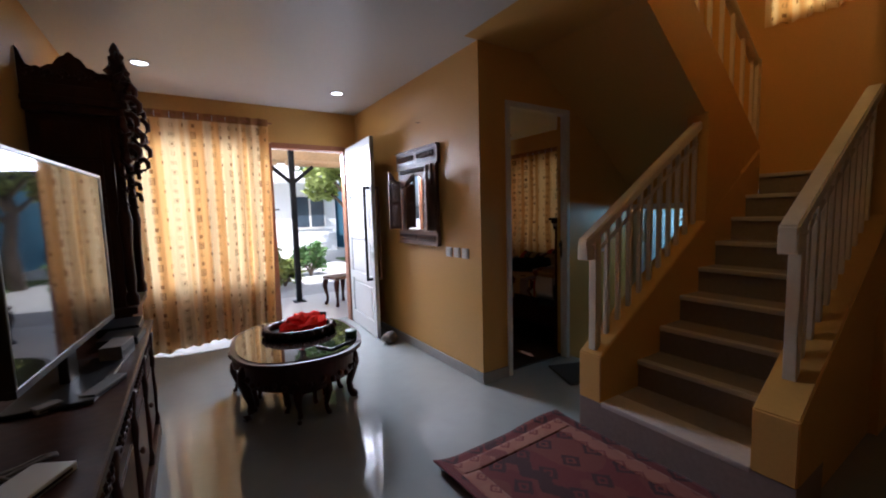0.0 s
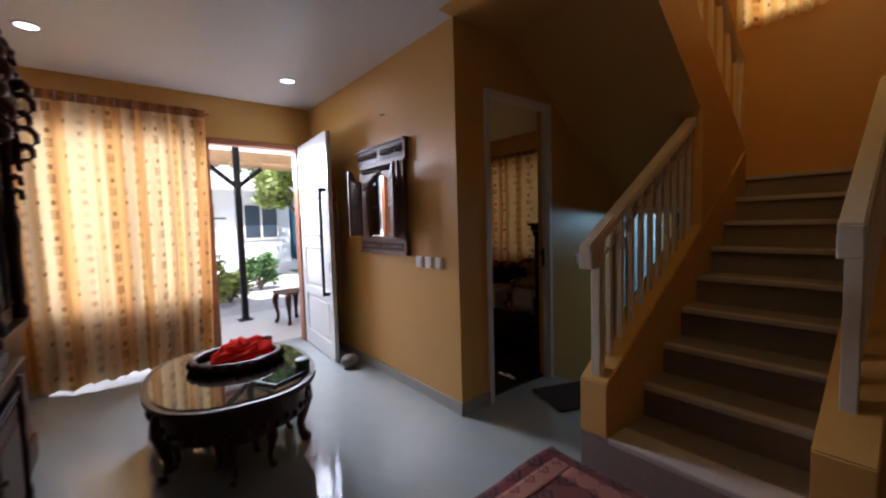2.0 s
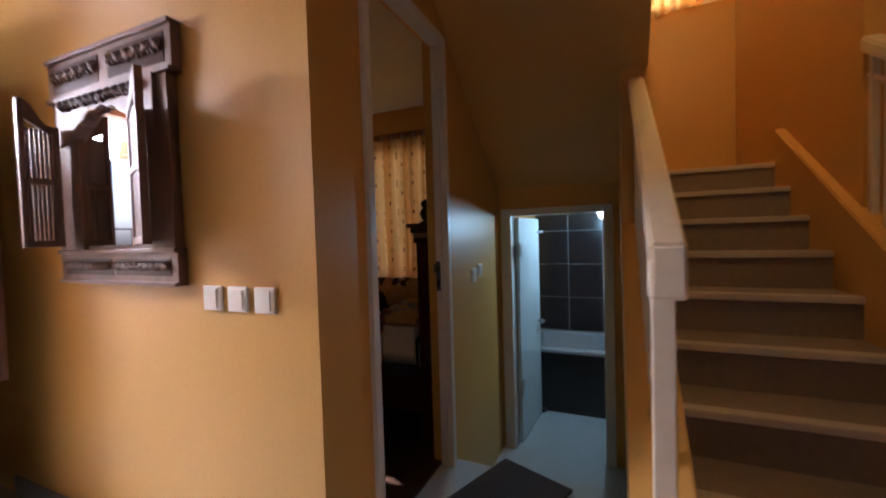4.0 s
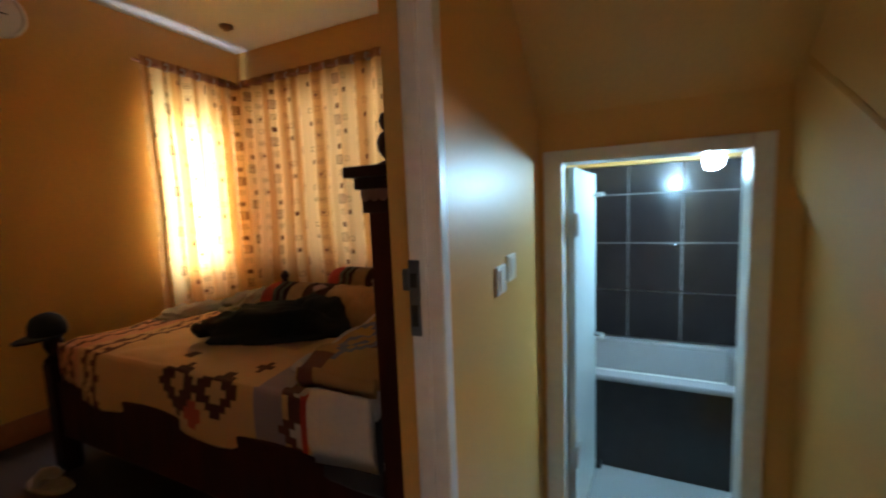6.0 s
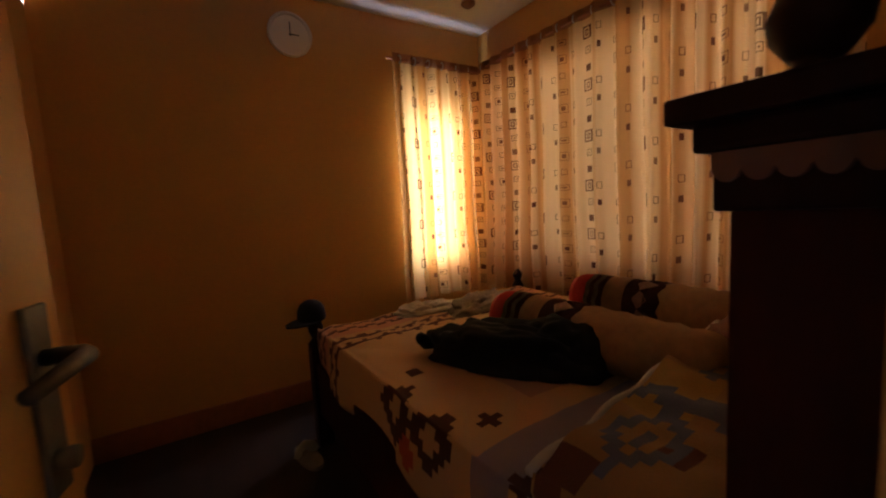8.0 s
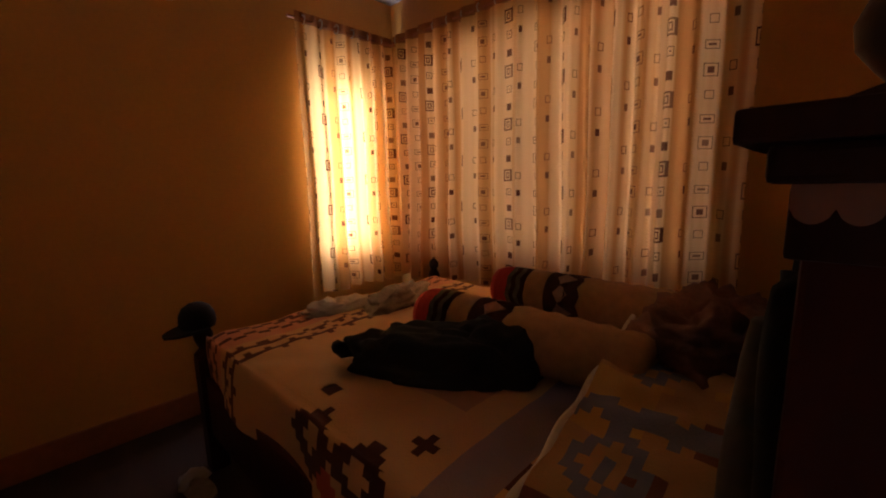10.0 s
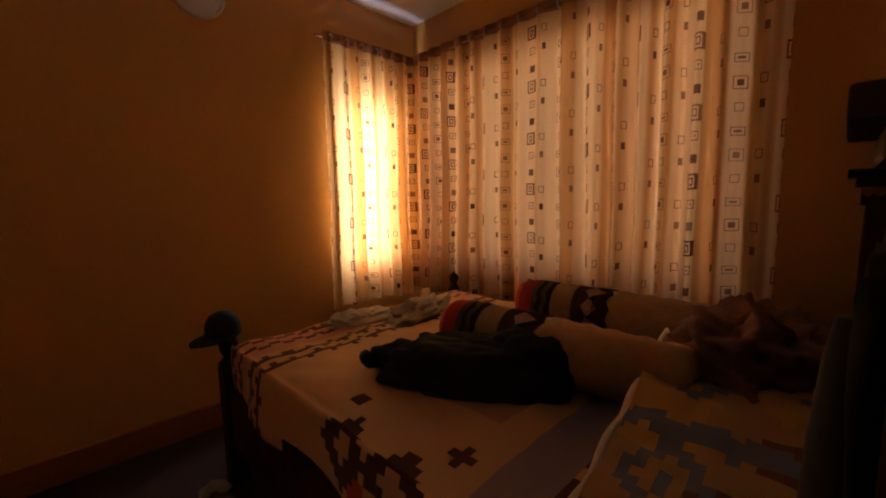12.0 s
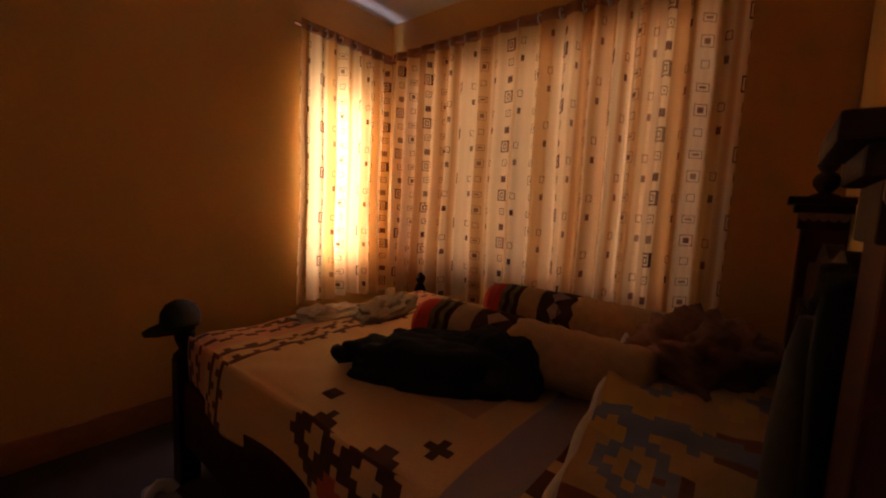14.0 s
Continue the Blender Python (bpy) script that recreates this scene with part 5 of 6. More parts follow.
def display_cabinet():
    th = base("display_cabinet", (0, 0, 0), "tall dark carved teak cabinet with an ornate crest", "cabinet")
    x0, x1, y0, y1 = LX + 0.005, -2.17, 0.66, 1.28
    part("plinth", boxes(((x0, y0, 0.0), (x1 + 0.02, y1, 0.14)), bevel=0.01), TEAK, th)
    part("lower_body", boxes(((x0, y0 + 0.02, 0.14), (x1, y1 - 0.02, 0.74)), bevel=0.004), TEAK, th)
    part("waist", boxes(((x0, y0 - 0.01, 0.74), (x1 + 0.03, y1 + 0.01, 0.78)), bevel=0.008), TEAK, th)
    part("upper_body", boxes(((x0, y0 + 0.04, 0.78), (x1 - 0.02, y1 - 0.04, 1.86)), bevel=0.004), TEAK, th)
    part("door_glass", boxes(((x1 - 0.021, y0 + 0.13, 0.86), (x1 - 0.017, y1 - 0.13, 1.78))), SCREEN, th, "dark glazed door")
    for q in range(5):
        part("side_panel", boxes(((x0 + 0.05, y0 + 0.03, 0.84 + 0.2 * q), (x1 - 0.07, y0 + 0.042, 1.02 + 0.2 * q)), bevel=0.004), TEAK, th)
    prof = [(0.034, 0.0), (0.036, 0.05), (0.022, 0.08), (0.03, 0.14), (0.024, 0.3), (0.032, 0.42), (0.038, 0.5), (0.026, 0.56), (0.022, 0.8), (0.032, 0.9), (0.026, 0.98), (0.038, 1.06)]
    for y in (y0 + 0.035, y1 - 0.035):
        bm = bmesh.new()
        lathe(bm, [(r, z + 0.79) for r, z in prof], 14, (x1 + 0.005, y, 0))
        part("column", bm, TEAK, th, "turned front column", True)
        bm = bmesh.new()
        for q in range(7):
            z = 1.42 + 0.075 * q
            tube(bm, [(x1 + 0.035 + 0.022 * math.cos(a), y + 0.03 * math.sin(a * 1.3), z + 0.05 * math.sin(a)) for a in (0, 0.9, 1.8, 2.7, 3.7, 4.7)], [0.014, 0.015, 0.014, 0.012, 0.009, 0.006], 7)
        part("carving", bm, TEAK, th, "climbing carved leaf scrolls", True)
    part("cornice", boxes(((x0, y0 - 0.02, 1.86), (x1 + 0.05, y1 + 0.02, 1.90)), ((x0, y0 - 0.04, 1.90), (x1 + 0.075, y1 + 0.04, 1.935)), ((x0, y0 - 0.02, 1.935), (x1 + 0.05, y1 + 0.02, 2.0)), bevel=0.008), TEAK, th, "stepped cornice")
    # side and front crests with scrolled tops
    def crest(width, turn, nm):
        bm = bmesh.new()
        n = 36
        prof = []
        for i in range(n + 1):
            t = i / n
            h = 0.07 + 0.09 * math.exp(-((t - 0.5) / 0.16) ** 2) + 0.10 * math.exp(-(t / 0.05) ** 2) + 0.10 * math.exp(-((1 - t) / 0.05) ** 2) + 0.012 * abs(math.sin(9 * math.pi * t))
            prof.append((t * width, h))
        outline = [(0.0, 0.0), *prof, (width, 0.0)]
        slab(bm, outline, -0.014, 0.014, turn @ Matrix(((1, 0, 0, 0), (0, 0, 1, 0), (0, 1, 0, 0), (0, 0, 0, 1))))
        for i in range(6):
            cx = width * (i + 0.5) / 6
            tube(bm, [tuple(turn @ Vector((cx + 0.028 * math.cos(a) * (1 - 0.1 * k), -0.018, 0.05 + 0.03 * math.sin(a) * (1 - 0.1 * k)))) for k, a in enumerate((0, 0.8, 1.6, 2.4, 3.2, 4.0, 4.8))], 0.009, 6)
        part(nm, bm, TEAK, th, "scrolled and carved crest", False)

    crest(x1 + 0.05 - x0, Matrix.Translation((x0, y0, 2.0)), "crest")
    crest(y1 - y0, Matrix.Translation((x1 + 0.03, y0, 2.0)) @ Matrix.Rotation(radians(90), 4, "Z"), "crest")
    for y in (y0 + 0.0, (y0 + y1) / 2, y1):
        bm = bmesh.new()
        lathe(bm, [(0.028, 1.99), (0.034, 2.03), (0.016, 2.07), (0.03, 2.12), (0.034, 2.17), (0.02, 2.19), (0.026, 2.215), (0.014, 2.245), (0.004, 2.26)], 12, (x1 + 0.035, y, 0))
        fin = part("finial", bm, TEAK, th, "carved leafy corner finial", True)
        for q in range(9):
            a, k = q * 2.4, 1 - 0.07 * q
            bm = bmesh.new()
            tube(bm, [(x1 + 0.035 + 0.02 * math.cos(a), y + 0.02 * math.sin(a), 2.0 + 0.021 * q), (x1 + 0.035 + 0.06 * k * math.cos(a), y + 0.06 * k * math.sin(a), 2.02 + 0.021 * q), (x1 + 0.035 + 0.05 * k * math.cos(a + 0.8), y + 0.05 * k * math.sin(a + 0.8), 2.06 + 0.021 * q)], [0.016, 0.019, 0.008], 7)
            part("leaf", bm, TEAK, fin, "", True)
    for y in (y0, y1):
        for q in range(5):
            bm = bmesh.new()
            z, s = 1.66 + 0.085 * q, 1.0 + 0.25 * (q % 2)
            tube(bm, [(x1 + 0.04 + 0.075 * s * (1 - math.cos(a)) / 2, y - 0.012 + 0.02 * math.sin(2.1 * q), z + 0.055 * s * math.sin(a) * (1 - 0.08 * a)) for a in (-1.2, -0.5, 0.3, 1.1, 1.9, 2.7, 3.5, 4.3, 5.0)], [0.02, 0.022, 0.02, 0.019, 0.018, 0.017, 0.015, 0.012, 0.007], 8)
            part("scroll", bm, TEAKR, th, "curling carved scroll bracket", True)
    for q in range(10):
        bm = bmesh.new()
        z = 1.60 + 0.05 * q
        tube(bm, [(x1 + 0.04, y0 + 0.03, z), (x1 + 0.066 + 0.018 * (q % 3), y0 + 0.005 - 0.012 * (q % 2), z + 0.025), (x1 + 0.055 + 0.014 * (q % 3), y0 - 0.014, z + 0.05)], [0.02, 0.018, 0.008], 7)
        part("bracket_leaf", bm, TEAK, th, "", True)
    th.matrix_world = Matrix.Diagonal((1, 1, 1.045, 1))


display_cabinet()


# ---- bathroom ----
for r in range(4):
    for c in range(3):
        za, zb = 0.17 + 0.345 * r, 0.17 + 0.345 * (r + 1) - 0.008
        zb = min(zb, LAND - 0.145)
        if zb - za < 0.05:
            continue
        part("tile", boxes(((3.388, -0.995 + 0.333 * c, za), (3.398, -0.995 + 0.333 * c + 0.325, zb)), bevel=0.002), BTILE, bpy.data.objects["wall_bath"])
        part("tile", boxes(((2.07 + 0.44 * c, -0.999, za), (2.07 + 0.44 * c + 0.432, -0.99, min(zb, 1.375))), bevel=0.002), BTILE, bpy.data.objects["wall_bath"])
tub = base("bathtub", (0, 0, 0), "white built-in bathtub behind a black tiled front", "bathtub")
x0, x1, y0, y1, zr = 2.66, 3.38, -0.995, -0.005, 0.165
bm = bmesh.new()
box(bm, (x0 - 0.02, y0, zr - 0.035), (x0 + 0.07, y1, zr), 0.012)
box(bm, (x1 - 0.07, y0, zr - 0.035), (x1, y1, zr), 0.012)
box(bm, (x0 + 0.07, y0, zr - 0.035), (x1 - 0.07, y0 + 0.07, zr), 0.012)
box(bm, (x0 + 0.07, y1 - 0.07, zr - 0.035), (x1 - 0.07, y1, zr), 0.012)
part("rim", bm, TUBW, tub, "white enamel rim")
bm = bmesh.new()
for lo, hi in (((x0 + 0.05, y0 + 0.05, -0.18), (x0 + 0.07, y1 - 0.05, zr - 0.03)), ((x1 - 0.07, y0 + 0.05, -0.18), (x1 - 0.05, y1 - 0.05, zr - 0.03)), ((x0 + 0.07, y0 + 0.05, -0.18), (x1 - 0.07, y0 + 0.07, zr - 0.03)), ((x0 + 0.07, y1 - 0.07, -0.18), (x1 - 0.07, y1 - 0.05, zr - 0.03)), ((x0 + 0.05, y0 + 0.05, -0.20), (x1 - 0.05, y1 - 0.05, -0.18))):
    box(bm, lo, hi)
part("basin", bm, TUBW, tub)
part("front_panel", boxes(((x0, y0, -0.40), (x0 + 0.04, y1, zr - 0.035)), bevel=0.004), BTILE, tub, "glossy black tiled front")
part("drain_cover", boxes(((x0 - 0.05, -0.20, -0.399), (x0 - 0.005, -0.12, -0.365)), bevel=0.008), BLACKP, tub)

lampb = base("bath_lamp", (2.55, -0.70, LAND - 0.14), "bright cool bulb under the bathroom ceiling", "lamp")
bm = bmesh.new()
lathe(bm, [(0.05, 0.0), (0.05, -0.012), (0.024, -0.03), (0.022, -0.05)], 20)
part("holder", bm, TRIM, lampb, "", True)
bm = bmesh.new()
lathe(bm, [(0.016, -0.05), (0.035, -0.075), (0.044, -0.11), (0.036, -0.145), (0.012, -0.16)], 20)
b = part("glass_bulb", bm, GLOWB, lampb, "glowing bulb", True)
b.visible_shadow = False
pipe = base("shower_hook", (2.40, -0.005, 0.95), "chrome hook rail on the bathroom wall", "hook")
bm = bmesh.new()
tube(bm, [(0, 0, 0), (0, -0.05, 0), (0.10, -0.055, 0.0), (0.2, -0.05, 0), (0.2, 0.0, 0)], 0.008, 8)
part("bar", bm, STEEL, pipe, "", True)

# ---- bed ----
BED = Matrix.Translation((0.037, 0.0, 0.022)) @ Matrix.Diagonal((0.942, 0.955, 1.0, 1.0))


def on_bed(ob):
    """Sets a thing that was laid out on the bed's plan into the room."""
    ob.matrix_world = BED @ ob.matrix_world
    return ob


def bed():
    th = base("bed", (0, 0, 0), "dark carved wooden double bed with tall headboard posts", "bed")
    xa, xb, ya, yb = 1.12, 2.60, 0.20, 2.12
    for x, nm in ((xa, "side_rail"), (xb - 0.03, "side_rail")):
        part(nm, boxes(((x, ya, 0.16), (x + 0.035, yb, 0.42)), bevel=0.006), BEDW, th)
    part("slat_base", boxes(((xa + 0.035, ya, 0.24), (xb - 0.03, yb, 0.30))), BEDD, th)
    # headboard with tall posts
    for x in (1.133, 2.53):
        part("head_post", boxes(((x - 0.05, 0.113, -0.01), (x + 0.075, 0.235, 1.15)), bevel=0.006), BEDW, th, "tall square headboard post")
        part("collar", boxes(((x - 0.062, 0.115, 1.13), (x + 0.062, 0.245, 1.185)), bevel=0.004), BEDD, th)
        part("moulding", boxes(((x - 0.073, 0.108, 1.185), (x + 0.08, 0.26, 1.213)), bevel=0.006), BEDD, th)
        cap = part("capital", boxes(((x - 0.088, 0.096, 1.213), (x + 0.096, 0.28, 1.238)), bevel=0.004), BEDD, th, "dark overhanging capital")
        bm = bmesh.new()
        wave = [(0.118 + 0.126 * i / 40, 1.168 - 0.011 * abs(math.sin(5 * math.pi * i / 40)) ** 0.6) for i in range(41)]
        slab(bm, [(0.118, 1.186), *wave, (0.244, 1.186)], x - 0.0665, x - 0.0605, Matrix(((0, 0, 1, 0), (1, 0, 0, 0), (0, 1, 0, 0), (0, 0, 0, 1))))
        part("scalloped_edge", bm, BROWN, cap, "paler scalloped lace carving")
        bm = bmesh.new()
        lathe(bm, [(0.05, 1.262), (0.045, 1.268), (0.02, 1.276), (0.028, 1.284), (0.042, 1.30), (0.045, 1.318), (0.036, 1.336), (0.022, 1.344), (0.03, 1.352), (0.037, 1.366), (0.03, 1.382), (0.012, 1.39)], 24, (x - 0.006, 0.184, -0.022), None, (0.85, 0.85))
        part("finial", bm, BEDD, th, "turned double-ball finial", True)
    bm = bmesh.new()
    n = 40
    prof = [(1.14 + 1.39 * i / n, 0.95 + 0.14 * math.sin(math.pi * i / n) ** 0.7 + 0.02 * math.sin(7 * math.pi * i / n)) for i in range(n + 1)]
    slab(bm, [(1.14, 0.3), *prof, (2.53, 0.3)], 0.17, 0.205, Matrix(((1, 0, 0, 0), (0, 0, 1, 0), (0, 1, 0, 0), (0, 0, 0, 1))))
    part("headboard", bm, BEDD, th, "carved headboard panel")
    bm = bmesh.new()
    carving(bm, 1.2, 2.48, 0.75, 0.93, 0.212, 12, 20, 0.014)
    part("carving", bm, BEDD, th, "carved scrolls on the headboard", True)
    # footboard and low posts
    for x in (xa + 0.02, xb - 0.01):
        bm = bmesh.new()
        box(bm, (x - 0.04, 2.10, -0.01), (x + 0.04, 2.18, 0.50), 0.006)
        lathe(bm, [(0.04, 0.50), (0.045, 0.515), (0.022, 0.54), (0.036, 0.575), (0.04, 0.60), (0.028, 0.625), (0.02, 0.64), (0.032, 0.66), (0.034, 0.68), (0.02, 0.70), (0.006, 0.708)], 20, (x, 2.14, 0))
        part("foot_post", bm, BEDD, th, "turned foot post", False)
    bm = bmesh.new()
    prof = [(1.16 + 1.40 * i / n, 0.50 + 0.06 * math.sin(math.pi * i / n)) for i in range(n + 1)]
    slab(bm, [(1.16, 0.14), *prof, (2.56, 0.14)], 2.12, 2.155, Matrix(((1, 0, 0, 0), (0, 0, 1, 0), (0, 1, 0, 0), (0, 0, 0, 1))))
    part("footboard", bm, BEDD, th)
    part("mattress", boxes(((xa + 0.045, ya + 0.02, 0.30), (xb - 0.04, yb - 0.02, 0.575)), bevel=0.05), WHITEC, th, "thick mattress")
    return th


on_bed(bed())


def blanket(name, label, x0, x1, y0, y1, top, drop_x0, material, seed, drop_y1=0.0, puff=0.012, thick=0.012, turn=0.0, lower=None, shear=0.0):
    """A blanket on the bed that falls over the near side (low x) and over the foot (high y), with ripples."""
    th = base(name, (0, 0, 0), label, "blanket")
    nx, ny = 90, 110
    lx, ly = x1 - x0 + drop_x0, y1 - y0 + drop_y1
    bm = bmesh.new()
    uvl = bm.loops.layers.uv.new("UVMap")
    off = Vector((seed * 7.3, seed * 3.1, seed))
    rows = []
    for j in range(ny + 1):
        r = []
        for i in range(nx + 1):
            u, v = lx * i / nx, ly * j / ny
            du = max(0.0, drop_x0 - u)
            dv = max(0.0, v - (y1 - y0))
            x = x0 + max(0.0, u - drop_x0)
            y = y0 + min(v, y1 - y0)
            bulge = noise.noise(Vector((u * 4, v * 4, 0)) + off)
            z = top + puff * (bulge + 0.6 * noise.noise(Vector((u * 11, v * 9, 2)) + off))
            e = 0.05
            if du > 0:
                z -= du
                x -= 0.018 * (1 - math.exp(-du / e)) + 0.018 * du / max(0.1, drop_x0) * math.sin(9 * v + seed)
            else:
                z -= 0.02 * math.exp(-(u - drop_x0) / e)
            if dv > 0:
                z -= dv
                y += 0.018 + 0.02 * math.sin(8 * u)
            y += shear * (x - x1) * (v / ly)
            r.append(bm.verts.new((x, y, z)))
        rows.append(r)
    for j in range(ny):
        for i in range(nx):
            f = bm.faces.new((rows[j][i], rows[j][i + 1], rows[j + 1][i + 1], rows[j + 1][i]))
            for lp, (a, c) in zip(f.loops, ((i, j), (i + 1, j), (i + 1, j + 1), (i, j + 1))):
                lp[uvl].uv = (lx * a / nx, y0 + ly * c / ny)
    r = bmesh.ops.extrude_face_region(bm, geom=list(bm.faces))
    for v in r["geom"]:
        if isinstance(v, bmesh.types.BMVert):
            v.co.z += thick
            v.co.x -= thick * 0.4
    part("fabric", bm, material, th, "", True)
    return on_bed(th)


blanket("bedspread", "cream woven bedspread with dark stepped lozenges", 1.145, 2.56, 0.26, 2.09, 0.585, 0.22, SPREAD, 1)
fb = blanket("folded_blanket", "blue-grey and yellow patterned blanket over the bed side", 1.10, 2.2, 0.25, 0.70, 0.685, 0.03, SPREADB, 3, puff=0.022, thick=0.03, shear=0.16)
bm = bmesh.new()
tube(bm, [(1.085 + 1.11 * i / 30, 0.533 + 0.172 * (i / 30) + 0.003 * math.sin(i), 0.706 + 0.005 * math.sin(0.9 * i)) for i in range(31)], 0.009, 8)
part("edge_cord", bm, WHITEC, fb, "pale cord along the edge", True)
blanket("bed_sheet", "white sheet hanging from the bed side", 1.108, 2.1, 0.27, 0.47, 0.60, 0.16, WHITEC, 5, puff=0.004, thick=0.07)


def bolster(place, turn, label, length, r=0.10):
    th = base("bolster", place, label, "bolster", "bolsters on the bed", turn)
    rot = Matrix.Rotation(radians(-90), 4, "X")
    # axis along local +y; the far end is red
    def tubepart(nm, a, b, ra, rb, m, lab="", closed=None, za=0.0, zb=0.0):
        bm = bmesh.new()
        k = 12
        prof = [(ra + (rb - ra) * i / k + 0.004 * math.sin(2.5 * i + a * 9), a + (b - a) * i / k) for i in range(k + 1)]
        if closed == "end":
            prof = prof[:-1] + [(rb * 0.98, b), (rb * 0.9, b + 0.02), (rb * 0.6, b + 0.03), (rb * 0.15, b + 0.024)]
        if closed == "start":
            prof = [(ra * 0.15, a - 0.024), (ra * 0.6, a - 0.03), (ra * 0.9, a - 0.02)] + prof
        lathe(bm, prof, 48, (0, 0, r), rot)
        for v in bm.verts:
            f = min(1.0, max(0.0, (v.co.y - a) / (b - a)))
            turn_share = (math.atan2(v.co.z - r, v.co.x) / (2 * math.pi) * 8) % 1.0
            v.co.y += (za + (zb - za) * f) * (2 * abs(turn_share - 0.5) - 0.5)
        part(nm, bm, m, th, lab, True)

    cut = lambda f: length * f
    tubepart("body", 0.0, cut(0.50), r * 0.92, r, SPREADS, "tan cloth", "start", 0.0, 0.02)
    tubepart("dark_band", cut(0.50), cut(0.56), r * 1.004, r * 1.004, BANDD, "dark zigzag band", None, 0.02, 0.07)
    tubepart("pink_band", cut(0.56), cut(0.61), r * 1.002, r * 1.002, PINKB, "pale pink zigzag band", None, 0.07, -0.03)
    tubepart("inner_band", cut(0.61), cut(0.68), r * 1.004, r * 1.004, BANDD, "dark stepped band", None, -0.03, 0.0)
    tubepart("pale_band", cut(0.68), cut(0.80), r * 1.002, r * 1.0, SPREADS, "tan band")
    for i in range(4):
        f = 0.80 + 0.028 * i
        tubepart("thin_band", cut(f), cut(f + 0.028), r * 1.003, r * 1.003, (BANDD, GREYG)[i % 2], "narrow woven band", None, 0.012, 0.012)
    tubepart("red_end", cut(0.91), length, r, r * 0.93, REDP, "bright red end", "end")
    return on_bed(th)


GREYD = mat("dark grey cloth", (0.07, 0.06, 0.06), 0.9, grain=0.3, scale=50, bump=0.4)
PINKB = mat("pale pink woven band", (0.50, 0.30, 0.24), 0.9, grain=0.4, scale=40, bump=0.35)
SPREADS = mat("tan bolster cloth", (0.46, 0.28, 0.14), 0.9, grain=0.25, scale=30, bump=0.35)
BANDD = mat("dark brown woven band", (0.08, 0.025, 0.018), 0.9, grain=0.6, scale=24, bump=0.4)
GREYG = mat("grey-green woven band", (0.22, 0.20, 0.13), 0.9, grain=0.6, scale=40, bump=0.4)
bolster((1.80, 0.55, 0.597), 2, "tan bolster with woven bands and a red end", 0.80)
bolster((2.33, 0.52, 0.597), 2, "tan bolster with woven bands and a red end", 0.84)


def heap(name, label, cat, place, turn, dims, m, seed, rough=0.3, freq=2.4, sharp=0.5):
    th = base(name, place, label, cat, turn=turn)
    bm = bmesh.new()
    lump(bm, *dims, seed, rough, 56, 22, freq, sharp)
    part("folds", bm, m, th, "", True)
    return on_bed(th)


jk = heap("black_jacket", "crumpled black jacket lying on the bed", "clothing", (1.56, 1.12, 0.60), -60, (0.31, 0.12, 0.13), BLACKC, 21, 0.24, 2.1, 0.4)
bm = bmesh.new()
lump(bm, 0.17, 0.13, 0.155, 25, 0.22, 48, 18, 1.8, 0.3)
bmesh.ops.translate(bm, vec=(0.20, 0.04, 0.0), verts=bm.verts)
part("sleeve", bm, BLACKC, jk, "bunched black sleeve", True)
bm = bmesh.new()
tube(bm, [(-0.30 + 0.05 * math.cos(a), 0.05 * math.sin(a), 0.05 + 0.02 * math.sin(2 * a)) for a in (0, 0.7, 1.4, 2.1, 2.8, 3.5, 4.2)], [0.02, 0.026, 0.028, 0.03, 0.028, 0.024, 0.018], 8)
part("collar", bm, BLACKC, jk, "", True)
heap("crumpled_cloth", "crumpled grey cloth near the bed foot", "cloth", (2.02, 1.86, 0.597), 20, (0.24, 0.10, 0.06), GREYC, 31, 0.35)
heap("crumpled_cloth", "crumpled pale cloth near the bed foot", "cloth", (1.72, 1.98, 0.597), -10, (0.16, 0.08, 0.05), WHITEC, 33, 0.35)
heap("plush_blanket", "heaped brown plush blanket on the pillows", "blanket", (2.18, 0.46, 0.695), 5, (0.36, 0.19, 0.115), BROWNC, 41, 0.34, 3.4)

# cap on the foot post
cp = on_bed(base("cap", (1.125, 2.14, 0.635), "dark cloth cap hung on the bed post", "cap", turn=205))
bm = bmesh.new()
lathe(bm, [(0.068, 0.0), (0.073, 0.018), (0.07, 0.052), (0.054, 0.083), (0.027, 0.099), (0.006, 0.103)], 24)
part("crown", bm, BLACKC, cp, "", True)
bm = bmesh.new()
slab(bm, [(0.07 * math.cos(a) + (0.085 if abs(a) < 1.35 else 0) * math.cos(a * 1.1), 0.08 * math.sin(a)) for a in (-1.5, -1.2, -0.9, -0.5, 0.0, 0.5, 0.9, 1.2, 1.5)], -0.006, 0.004)
part("peak", bm, BLACKC, cp)

rb = base("hanging_robe", (0, 0, 0), "dark robe hanging over the carved headboard", "robe")
bm = bmesh.new()
nx, nz = 40, 24
sheet = [[bm.verts.new((1.215 + 0.24 * i / nx, 0.246 + 0.010 * math.sin(0.75 * i) + 0.006 * math.sin(0.31 * i + 0.3 * j) + 0.012 * (j / nz), 1.06 + 0.03 * math.sin(0.2 * i) - 0.44 * j / nz)) for i in range(nx + 1)] for j in range(nz + 1)]
for j in range(nz):
    for i in range(nx):
        bm.faces.new((sheet[j][i], sheet[j][i + 1], sheet[j + 1][i + 1], sheet[j + 1][i]))
r = bmesh.ops.extrude_face_region(bm, geom=list(bm.faces))
for v in r["geom"]:
    if isinstance(v, bmesh.types.BMVert):
        v.co.y -= 0.022
part("cloth", bm, BLACKC, rb, "", True)
bm = bmesh.new()
